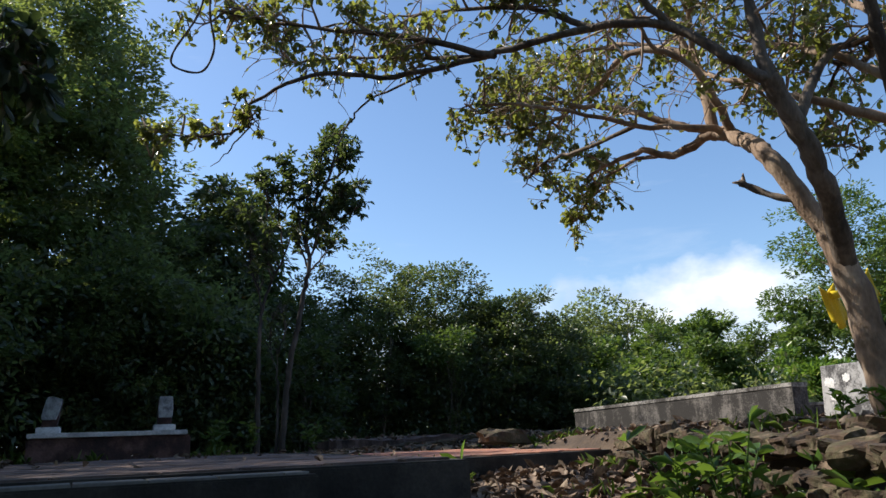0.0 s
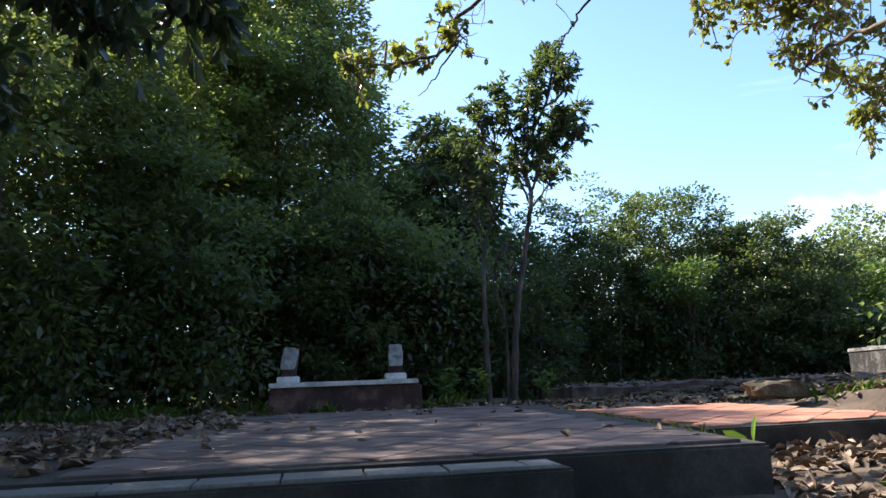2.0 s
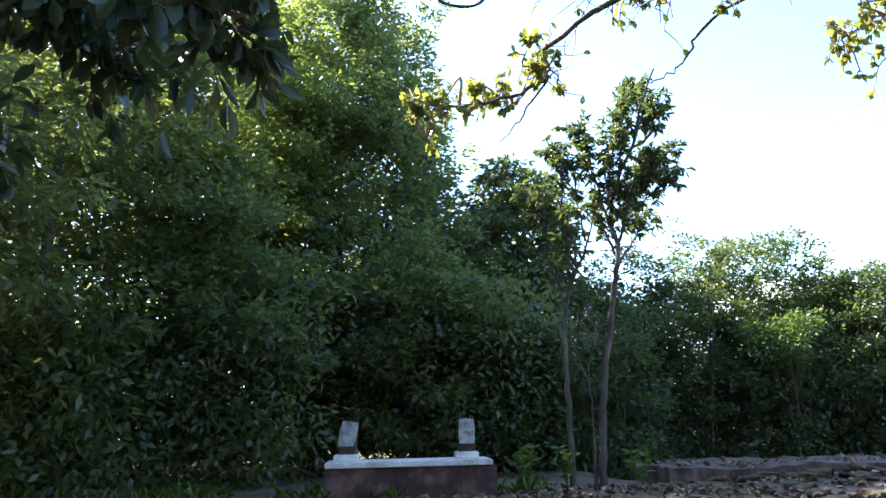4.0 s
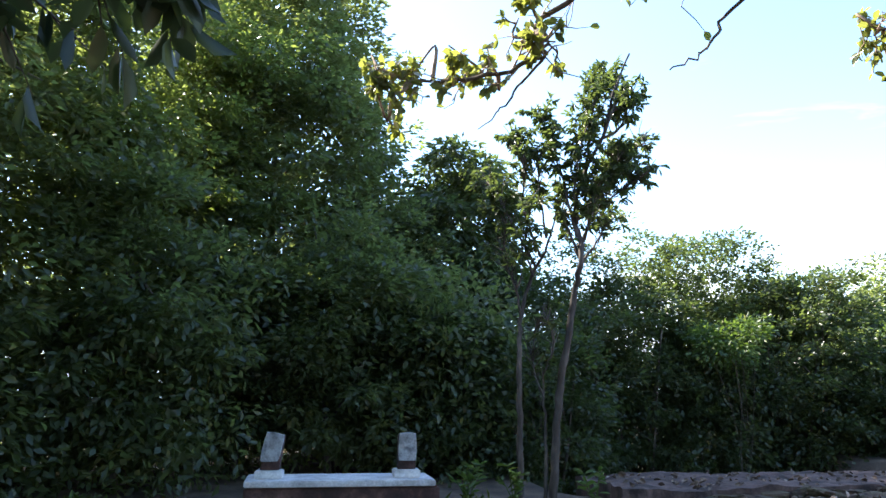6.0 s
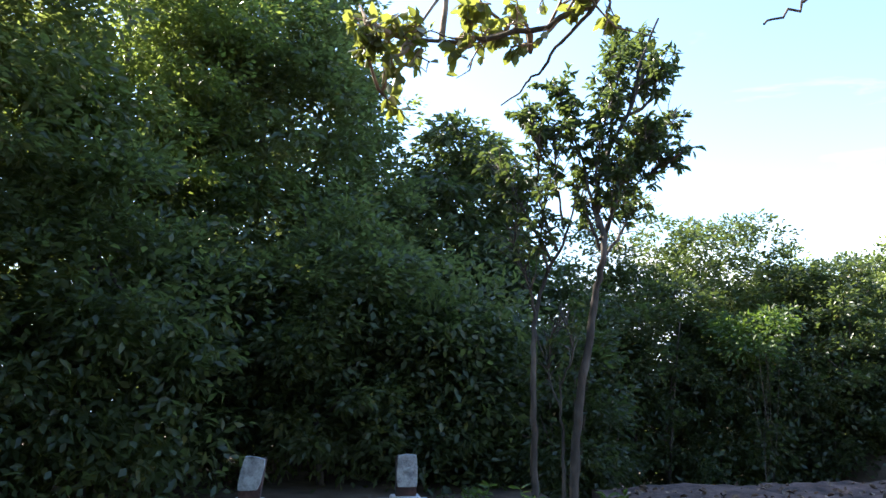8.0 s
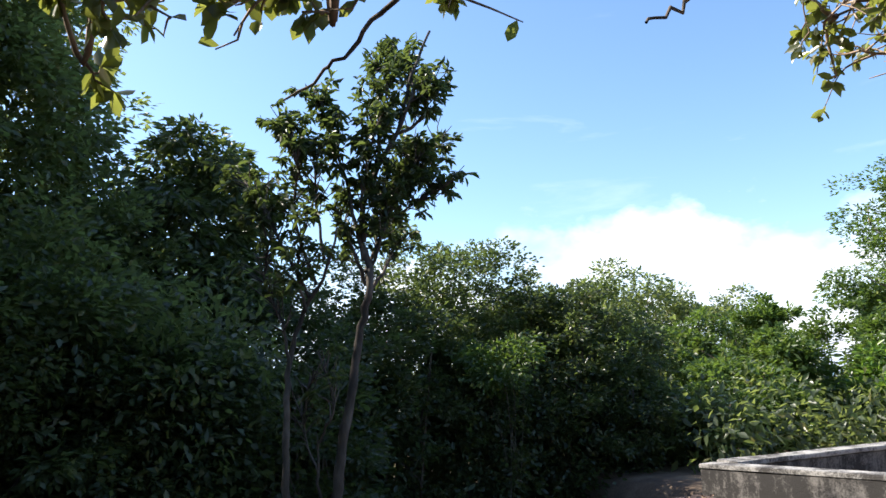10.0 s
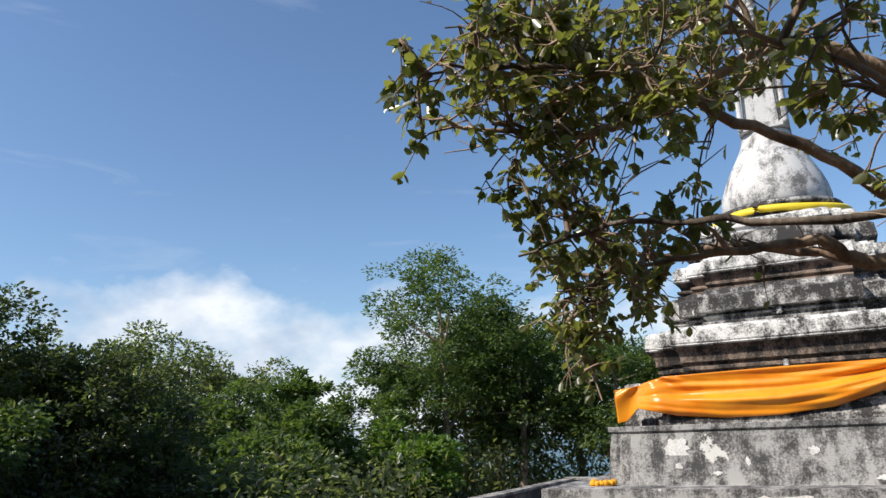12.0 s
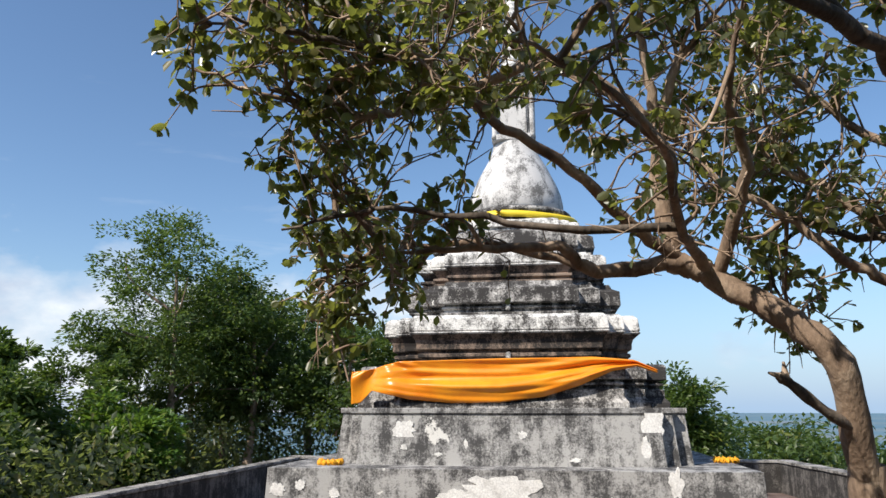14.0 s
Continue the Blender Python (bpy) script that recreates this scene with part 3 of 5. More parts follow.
# ---- ruined laterite platform behind the slabs ----
bm = box_bm(3.35, 8.16, 9.75, 11.15, -0.9, 0.10, 0.0)
bmesh.ops.subdivide_edges(bm, edges=[e for e in bm.edges if e.calc_length() > 3], cuts=60)
bmesh.ops.subdivide_edges(bm, edges=[e for e in bm.edges if abs(e.verts[0].co.y - e.verts[1].co.y) > 1], cuts=16)
for v in bm.verts:
    rough = noise.noise_vector(v.co * 1.3) * 0.05 + noise.noise_vector(v.co * 4.7) * 0.035 + noise.noise_vector(v.co * 11) * 0.012
    v.co += Vector((rough.x, rough.y * 2.2, rough.z))
tagged(part("ruined_platform", bm, STONE_WORN), "low ruined laterite platform under dry leaves", "platform", kind="structure")

# ---- pagoda ----
CX, CY = 13.56, 4.63
PAGODA_TURN = -4.0


def plan(s, d):
    """Outline of a square of half-width s with two set-back corners of depth d on each corner."""
    e = s + 2 * d
    if d == 0:
        return [(-s, -s), (s, -s), (s, s), (-s, s)]
    corner = [(e, s), (s + d, s), (s + d, s + d), (s, s + d), (s, e)]
    out = []
    for k in range(4):
        for x, y in corner:
            for _ in range(k):
                x, y = -y, x
            out.append((x, y))
    return out


def moulding(name, parent, cy, rows, mat, label="", cap=True):
    """A moulding of the tower from rows of (z, half-width of the face, corner step)."""
    bm = bmesh.new()
    rings = []
    for z, s, d in rows:
        d *= 1.4 if d > 0.1 and rows[0][0] > 1.5 else 1
        ring = []
        for x, y in plan(s - 2 * d, d) if d else plan(s, 0):
            p = Vector((CX + x, cy + y, z))
            ring.append(bm.verts.new(p))
        rings.append(ring)
    n = len(rings[0])
    for a, b in zip(rings, rings[1:]):
        for i in range(n):
            bm.faces.new((a[i], a[(i + 1) % n], b[(i + 1) % n], b[i]))
    if cap:
        bm.faces.new(rings[-1])
        bm.faces.new(list(reversed(rings[0])))
    bmesh.ops.recalc_face_normals(bm, faces=list(bm.faces))
    bmesh.ops.bevel(bm, geom=list(bm.edges), offset=0.006, segments=1, affect="EDGES")
    cuts = [e for e in bm.edges if e.calc_length() > 0.5]
    bmesh.ops.subdivide_edges(bm, edges=cuts, cuts=6)
    for v in bm.verts:
        v.co += noise.noise_vector(v.co * 1.7) * 0.005 + noise.noise_vector(v.co * 6.0) * 0.002
    return child_of(part(name, bm, mat, label=label), parent)


pagoda = thing("pagoda", (CX, CY, 0.1), "weathered white plaster pagoda with mould-black tiers and bell spire", "pagoda")
# z, reach of the outermost face, corner step
base_tier = moulding("base_tier", pagoda, CY, [(-0.3, 3.12, 0), (0.90, 3.075, 0), (0.97, 3.075, 0)], PLASTER_BASE, "mouldy grey base with white patches")
battered = moulding("battered_tier", pagoda, CY, [(0.94, 2.46, 0.20), (1.64, 2.38, 0.19), (1.65, 2.41, 0.19), (1.72, 2.41, 0.19)], PLASTER_BASE, "grey battered tier")
moulding("foot_tier", pagoda, CY, [(1.71, 2.26, 0.22), (1.79, 2.26, 0.22), (1.86, 2.20, 0.22), (1.97, 2.20, 0.22), (1.98, 2.14, 0.22), (2.02, 2.14, 0.22), (2.03, 2.19, 0.22), (2.06, 2.19, 0.22), (2.07, 2.15, 0.22), (2.10, 2.15, 0.22), (2.11, 2.23, 0.22), (2.30, 2.23, 0.22), (2.33, 2.19, 0.22)], PLASTER_MID)
moulding("lotus_moulding", pagoda, CY, [(2.30, 1.72, 0.16), (2.44, 1.72, 0.16), (2.45, 1.78, 0.16), (2.50, 1.78, 0.16), (2.51, 1.74, 0.16), (2.55, 1.74, 0.16), (2.56, 1.80, 0.16), (2.63, 1.80, 0.16), (2.70, 1.82, 0.16), (2.78, 1.90, 0.17)], PLASTER_SHADED, "mouldy hollow moulding, coloured brown-black for the shade under the cornice")
moulding("cornice", pagoda, CY, [(2.775, 1.91, 0.17), (2.80, 1.93, 0.17), (2.81, 1.90, 0.17), (2.83, 1.92, 0.17), (3.01, 1.90, 0.17), (3.06, 1.84, 0.17)], PLASTER_PALE, "flaking white cornice")
moulding("second_foot", pagoda, CY, [(3.05, 1.64, 0.22), (3.12, 1.64, 0.22), (3.13, 1.58, 0.22), (3.17, 1.58, 0.22), (3.18, 1.62, 0.22), (3.21, 1.62, 0.22), (3.22, 1.58, 0.22), (3.25, 1.58, 0.22), (3.26, 1.70, 0.23), (3.48, 1.69, 0.23), (3.53, 1.58, 0.22), (3.60, 1.54, 0.21)], PLASTER_MID)
moulding("second_hollow", pagoda, CY - 0.01, [(3.59, 1.46, 0.18), (3.63, 1.46, 0.18), (3.64, 1.41, 0.18), (3.67, 1.41, 0.18), (3.68, 1.46, 0.18), (3.72, 1.46, 0.18), (3.73, 1.40, 0.18), (3.78, 1.42, 0.18), (3.85, 1.48, 0.18)], PLASTER_SHADED)
moulding("second_cornice", pagoda, CY - 0.02, [(3.845, 1.49, 0.18), (3.87, 1.51, 0.18), (3.88, 1.48, 0.18), (3.90, 1.50, 0.18), (4.03, 1.49, 0.18), (4.09, 1.43, 0.18)], PLASTER_PALE)
moulding("third_foot", pagoda, CY - 0.03, [(4.08, 1.28, 0.18), (4.16, 1.28, 0.18), (4.17, 1.22, 0.18), (4.22, 1.22, 0.18), (4.23, 1.33, 0.19), (4.42, 1.31, 0.19), (4.48, 1.20, 0.17)], PLASTER_MID)
moulding("third_crown", pagoda, CY - 0.04, [(4.47, 1.06, 0.12), (4.55, 1.06, 0.12), (4.56, 1.10, 0.12), (4.66, 1.09, 0.12), (4.70, 1.02, 0.12)], PLASTER_PALE)


def turned(name, parent, cx, cy, rows, mat, sides=40, label="", wobble=0.008):
    bm = bmesh.new()
    rings = [[bm.verts.new((cx + r * math.cos(2 * math.pi * i / sides), cy + r * math.sin(2 * math.pi * i / sides), z)) for i in range(sides)] for z, r in rows]
    for a, b in zip(rings, rings[1:]):
        for i in range(sides):
            bm.faces.new((a[i], a[(i + 1) % sides], b[(i + 1) % sides], b[i]))
    bm.faces.new(rings[-1])
    bm.faces.new(list(reversed(rings[0])))
    for v in bm.verts:
        v.co += noise.noise_vector(v.co * 2.5) * wobble
    return child_of(part(name, bm, mat, label=label, smooth=True), parent)


BY = CY - 0.08
turned("bell_foot", pagoda, CX, BY, [(4.71, 0.98), (4.78, 0.98), (4.80, 0.92), (4.86, 0.92), (4.88, 0.97), (4.95, 0.95), (4.97, 0.88)], PLASTER_MID)
bell_rows = [(4.96, 0.79), (5.02, 0.82), (5.15, 0.825), (5.32, 0.79), (5.5, 0.725), (5.68, 0.64), (5.85, 0.555), (6.0, 0.475), (6.15, 0.41), (6.28, 0.375)]
turned("bell", pagoda, CX, BY, bell_rows + [(6.34, 0.36)], PLASTER_BELL, label="white-washed bell with grey stains")
moulding("neck_block", pagoda, BY, [(6.30, 0.38, 0.04), (6.40, 0.38, 0.04), (6.42, 0.30, 0.03), (7.34, 0.27, 0.03), (7.36, 0.34, 0.04), (7.46, 0.34, 0.04)], PLASTER_BELL)
for a, b in ((-1, -1), (-1, 1), (1, -1), (1, 1)):
    turned("colonette", pagoda, CX + a * 0.33, BY + b * 0.33, [(6.34, 0.06), (6.4, 0.045), (7.3, 0.045), (7.37, 0.06)], PLASTER_BELL, 10, wobble=0.003)
spire_rows, z, r = [], 7.44, 0.26
while z < 10.6:
    spire_rows += [(z, r * 0.86), (z + 0.03, r), (z + 0.07, r), (z + 0.10, r * 0.84)]
    z, r = z + 0.105, r * 0.958
turned("spire", pagoda, CX, BY, spire_rows + [(10.9, 0.07), (11.5, 0.05), (12.1, 0.012)], PLASTER_PALE, 24, label="ringed tapering spire")
rib_v, rib_f = tube(np.array([(CX + 1.03 * math.cos(a), BY + 1.03 * math.sin(a), 4.79 + 0.015 * math.sin(3 * a)) for a in np.linspace(0, 2 * math.pi, 64)]), 0.035, 0.035, 6)
rib_v[:, 2] = 4.79 + (rib_v[:, 2] - 4.79) * 1.6
tagged(from_arrays("yellow_sash", rib_v, rib_f, YELLOW, smooth=True), "thin yellow cloth sash tied round the bell foot", "sash")


for z0, z1, reach in ((2.42, 2.52, 1.80), (3.14, 3.25, 1.63), (4.14, 4.23, 1.28)):
    bm = box_bm(CX - reach - 0.02, CX - reach + 0.06, CY - 0.035, CY + 0.035, z0, z1, 0.012)
    child_of(part("boss", bm, PLASTER_PALE), pagoda)

# orange cloth draped along the foot of the tower
def drape():
    nx, nz = 180, 30
    x_face = CX - 2.27
    ya, yb_ = CY + 2.20, CY - 2.02
    vs = []
    for i in range(nx + 1):
        u = i / nx
        y = ya + (yb_ - ya) * u
        top = np.interp(u, [0, 0.05, 0.16, 0.5, 0.80, 0.93, 1], [2.22, 2.24, 2.36, 2.39, 2.40, 2.35, 2.22])
        bot = np.interp(u, [0, 0.03, 0.07, 0.10, 0.2, 0.34, 0.5, 0.64, 0.76, 0.86, 0.94, 1], [1.77, 1.79, 1.96, 1.93, 1.84, 1.79, 1.80, 1.87, 2.02, 2.21, 2.27, 2.18])
        knot = math.exp(-((u - 0.095) / 0.035) ** 2)
        for j in range(nz + 1):
            w = j / nz
            z = top + (bot - top) * w
            hold = min(1, max(0, 6 * (u - 0.07)))
            swag = hold * (0.040 * math.sin(9 * w ** 1.2 + 1.6 * math.sin(3.1 * u) + 0.6) + 0.019 * math.sin(20 * w + 5 * u + math.sin(9 * u)) + 0.006 * math.sin(39 * w - 11 * u))
            fan = 0.10 * math.sin((u - 0.095) / (0.02 + 0.10 * w) * 2.2) * math.exp(-((u - 0.095) / 0.10) ** 2) * (0.25 + w)
            belly = 0.05 * math.sin(math.pi * w * 0.8) * math.sin(math.pi * min(1, max(0, u)))
            vs.append((x_face - 0.02 + 0.03 * (1 - w) - swag - fan - belly + 0.05 * knot * (1 - w), y, z))
    f = [(i * (nz + 1) + j, (i + 1) * (nz + 1) + j, (i + 1) * (nz + 1) + j + 1, i * (nz + 1) + j + 1) for i in range(nx) for j in range(nz)]
    ob = from_arrays("draped_cloth", np.array(vs) - np.array([CX, CY, 0]), f, SATIN, smooth=True)
    ob.matrix_basis = pose(CX, CY, 0, 0, 0, PAGODA_TURN)
    so = ob.modifiers.new("thickness", "SOLIDIFY")
    so.thickness = 0.006
    tagged(ob, "orange satin cloth draped in folds round the pagoda", "cloth")


drape()


# newer lime patches left on the mouldy tiers
def lime_patch(tier, reach, y, z, w, h, seed):
    rng = random.Random(seed)
    bm = bmesh.new()
    ring, back = [], []
    n = 36
    for k in range(n):
        a = 2 * math.pi * k / n
        q = noise.noise(Vector((1.6 * math.cos(a), 1.6 * math.sin(a), seed))) * 0.55 + noise.noise(Vector((5 * math.cos(a), 5 * math.sin(a), seed))) * 0.35
        c = (CX - reach - 0.011, CY + y + w / 2 * math.cos(a) * (1 + q), z + h / 2 * math.sin(a) * (1 + q) + rng.uniform(-0.01, 0.01))
        ring.append(bm.verts.new(c))
        back.append(bm.verts.new((c[0] + 0.05, c[1], c[2])))
    bm.faces.new(ring)
    for k in range(n):
        bm.faces.new((ring[k], ring[(k + 1) % n], back[(k + 1) % n], back[k]))
    bmesh.ops.recalc_face_normals(bm, faces=list(bm.faces))
    ob = part("lime_patch", bm, LIME, label="chalky white lime patch")
    ob.parent = tier
    ob.matrix_parent_inverse = tier.matrix_basis.inverted()
    return ob


for y, z, w, h in ((1.39, 1.42, 0.34, 0.26), (1.40, 1.20, 0.09, 0.08), (0.93, 1.11, 0.10, 0.05), (-0.21, 1.37, 0.12, 0.10), (-1.92, 1.50, 0.26, 0.40), (-1.80, 1.18, 0.12, 0.30), (0.55, 1.25, 0.06, 0.09), (-0.9, 1.05, 0.14, 0.05)):
    lime_patch(battered, 2.46 - 0.114 * (z - 0.94), y, z, w, h, int(97 * (y + z + 9)))
for y, z, w, h in ((0.09, 0.74, 0.98, 0.34), (0.62, 0.62, 0.5, 0.2), (2.92, 0.70, 0.20, 0.16), (2.62, 0.76, 0.16, 0.10), (2.17, 0.66, 0.14, 0.12), (-2.05, 0.82, 0.16, 0.30), (-1.2, 0.55, 0.3, 0.2), (1.45, 0.5, 0.3, 0.16), (2.8, 0.48, 0.25, 0.12)):
    lime_patch(base_tier, 3.12 - 0.0375 * (z + 0.3), y, z, w, h, int(89 * (y + z + 9)))
pagoda.rotation_euler = (0, 0, radians(PAGODA_TURN))

# ---- the leaning tree beside the court ----
tree_rng = np.random.default_rng(5)
tree = thing("leaning_tree", (4.8, 3.08, 0.1), "leaning pale-barked tree with wide spreading leafy limbs", "tree")
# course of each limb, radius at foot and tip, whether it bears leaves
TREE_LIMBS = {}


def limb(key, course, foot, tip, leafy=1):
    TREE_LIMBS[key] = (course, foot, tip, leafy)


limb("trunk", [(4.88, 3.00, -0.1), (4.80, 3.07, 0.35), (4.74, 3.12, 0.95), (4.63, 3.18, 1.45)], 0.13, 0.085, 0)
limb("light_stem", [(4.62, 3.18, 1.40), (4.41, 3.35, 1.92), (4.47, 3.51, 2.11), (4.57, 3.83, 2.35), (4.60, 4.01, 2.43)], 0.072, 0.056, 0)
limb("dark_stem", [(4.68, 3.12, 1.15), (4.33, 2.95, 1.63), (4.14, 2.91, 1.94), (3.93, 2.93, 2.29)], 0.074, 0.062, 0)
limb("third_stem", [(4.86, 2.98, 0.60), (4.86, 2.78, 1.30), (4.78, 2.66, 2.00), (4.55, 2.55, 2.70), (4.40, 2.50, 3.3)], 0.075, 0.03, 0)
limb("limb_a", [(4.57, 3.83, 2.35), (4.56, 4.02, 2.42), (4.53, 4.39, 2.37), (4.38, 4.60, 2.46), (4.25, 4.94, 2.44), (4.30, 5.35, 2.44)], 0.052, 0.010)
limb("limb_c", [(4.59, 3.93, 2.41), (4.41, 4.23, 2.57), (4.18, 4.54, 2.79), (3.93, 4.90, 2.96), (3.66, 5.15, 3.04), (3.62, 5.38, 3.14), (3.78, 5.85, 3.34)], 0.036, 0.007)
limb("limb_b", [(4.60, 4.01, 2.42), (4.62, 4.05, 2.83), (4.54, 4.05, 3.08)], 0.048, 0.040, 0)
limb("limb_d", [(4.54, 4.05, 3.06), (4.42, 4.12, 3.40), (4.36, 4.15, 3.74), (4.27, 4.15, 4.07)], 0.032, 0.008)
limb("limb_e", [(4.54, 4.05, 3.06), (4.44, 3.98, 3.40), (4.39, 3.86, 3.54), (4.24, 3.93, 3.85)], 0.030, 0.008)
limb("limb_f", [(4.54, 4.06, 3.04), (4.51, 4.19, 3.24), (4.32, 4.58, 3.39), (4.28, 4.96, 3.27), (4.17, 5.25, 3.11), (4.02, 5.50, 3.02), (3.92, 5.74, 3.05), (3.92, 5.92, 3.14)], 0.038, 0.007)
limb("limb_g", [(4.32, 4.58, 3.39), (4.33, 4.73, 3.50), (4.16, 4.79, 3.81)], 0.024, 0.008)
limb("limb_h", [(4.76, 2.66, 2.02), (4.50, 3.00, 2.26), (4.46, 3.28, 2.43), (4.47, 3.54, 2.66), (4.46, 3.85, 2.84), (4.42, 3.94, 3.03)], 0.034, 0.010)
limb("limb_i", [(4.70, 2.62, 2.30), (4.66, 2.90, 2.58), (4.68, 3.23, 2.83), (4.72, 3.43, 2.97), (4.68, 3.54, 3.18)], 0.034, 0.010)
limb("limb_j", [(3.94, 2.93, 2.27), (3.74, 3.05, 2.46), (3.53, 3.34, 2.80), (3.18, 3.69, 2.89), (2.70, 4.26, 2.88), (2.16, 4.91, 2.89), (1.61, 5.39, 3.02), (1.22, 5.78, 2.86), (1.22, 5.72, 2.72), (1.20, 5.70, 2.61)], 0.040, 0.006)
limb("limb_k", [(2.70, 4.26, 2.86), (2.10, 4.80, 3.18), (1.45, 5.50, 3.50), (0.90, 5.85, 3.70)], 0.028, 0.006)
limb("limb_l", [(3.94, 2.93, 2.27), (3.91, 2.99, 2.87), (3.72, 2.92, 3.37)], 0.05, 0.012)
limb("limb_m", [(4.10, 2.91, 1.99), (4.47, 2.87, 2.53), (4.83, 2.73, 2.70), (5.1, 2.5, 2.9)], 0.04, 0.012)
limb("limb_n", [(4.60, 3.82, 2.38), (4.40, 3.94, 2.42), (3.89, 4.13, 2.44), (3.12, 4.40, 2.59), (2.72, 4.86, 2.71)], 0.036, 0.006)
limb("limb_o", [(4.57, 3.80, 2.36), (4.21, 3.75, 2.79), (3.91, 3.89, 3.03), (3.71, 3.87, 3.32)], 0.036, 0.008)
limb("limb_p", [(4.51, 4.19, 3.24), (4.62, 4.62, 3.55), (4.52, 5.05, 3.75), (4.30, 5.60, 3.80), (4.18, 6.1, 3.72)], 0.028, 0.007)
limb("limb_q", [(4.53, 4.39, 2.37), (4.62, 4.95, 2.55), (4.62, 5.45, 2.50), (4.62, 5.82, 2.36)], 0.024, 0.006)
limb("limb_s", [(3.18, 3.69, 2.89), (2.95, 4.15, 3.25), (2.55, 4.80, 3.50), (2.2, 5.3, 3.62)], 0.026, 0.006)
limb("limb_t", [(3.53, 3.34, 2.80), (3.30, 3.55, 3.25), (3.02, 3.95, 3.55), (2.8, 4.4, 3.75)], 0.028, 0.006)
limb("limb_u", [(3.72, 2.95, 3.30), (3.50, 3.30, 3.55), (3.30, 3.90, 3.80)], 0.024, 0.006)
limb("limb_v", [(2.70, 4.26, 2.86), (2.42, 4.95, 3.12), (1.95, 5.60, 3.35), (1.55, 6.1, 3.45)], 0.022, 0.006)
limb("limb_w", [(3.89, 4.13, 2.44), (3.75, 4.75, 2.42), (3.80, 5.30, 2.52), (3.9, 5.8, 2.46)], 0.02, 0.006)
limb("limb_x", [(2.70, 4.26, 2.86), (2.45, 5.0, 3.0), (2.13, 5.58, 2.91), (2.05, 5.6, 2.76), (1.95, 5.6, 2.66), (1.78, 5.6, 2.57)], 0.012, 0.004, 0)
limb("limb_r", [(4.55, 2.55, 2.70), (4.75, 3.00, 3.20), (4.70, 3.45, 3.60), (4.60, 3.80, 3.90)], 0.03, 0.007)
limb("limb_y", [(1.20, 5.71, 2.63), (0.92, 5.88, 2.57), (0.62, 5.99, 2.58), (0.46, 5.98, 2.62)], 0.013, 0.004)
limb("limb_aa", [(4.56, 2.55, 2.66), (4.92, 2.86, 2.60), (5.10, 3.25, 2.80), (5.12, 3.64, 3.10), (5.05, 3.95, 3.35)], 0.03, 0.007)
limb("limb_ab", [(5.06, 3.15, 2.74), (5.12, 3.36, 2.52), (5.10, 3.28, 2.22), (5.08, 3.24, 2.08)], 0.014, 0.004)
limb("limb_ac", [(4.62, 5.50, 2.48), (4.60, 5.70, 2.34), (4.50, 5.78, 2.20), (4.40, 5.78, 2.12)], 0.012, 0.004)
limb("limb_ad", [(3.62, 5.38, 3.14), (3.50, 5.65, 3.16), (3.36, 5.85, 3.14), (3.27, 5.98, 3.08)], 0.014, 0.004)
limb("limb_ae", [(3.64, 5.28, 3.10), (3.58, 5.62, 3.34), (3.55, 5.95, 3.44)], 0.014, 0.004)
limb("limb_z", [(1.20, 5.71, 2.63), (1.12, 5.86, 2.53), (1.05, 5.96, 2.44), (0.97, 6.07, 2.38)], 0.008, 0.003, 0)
# how densely a limb is clothed, from where along it, and how long its side branches are
CLOTHED = {"limb_ad": (1.3, 0.35, 0.3), "limb_ae": (1.3, 0.3, 0.35), "limb_ab": (1.3, 0.2, 0.35), "limb_ac": (1.1, 0.15, 0.45), "limb_y": (1.5, 0.1, 0.22), "limb_j": (0.5, 0.84, 0.25), "limb_k": (1.3, 0.2, 0.6), "limb_s": (0.9, 0.3, 0.6), "limb_t": (0.75, 0.3, 0.6), "limb_u": (0.7, 0.3, 0.6), "limb_v": (0.7, 0.3, 0.55), "limb_w": (0.8, 0.7, 0.45), "limb_q": (1.7, 0.55, 0.45), "limb_n": (0.22, 0.5, 0.5), "limb_c": (1.2, 0.55, 0.55), "limb_o": (0.3, 0.5, 0.7), "limb_f": (1.6, 0.45, 0.66), "limb_a": (0.8, 0.75, 0.4), "limb_h": (0.5, 0.5, 0.7)}
# limbs not listed take dark bark; on limb_j it stands for backlit shade
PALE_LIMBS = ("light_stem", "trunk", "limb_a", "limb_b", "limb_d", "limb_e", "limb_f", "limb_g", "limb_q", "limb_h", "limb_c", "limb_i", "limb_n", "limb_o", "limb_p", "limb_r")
leaf_p, leaf_d, twigs = [], [], []


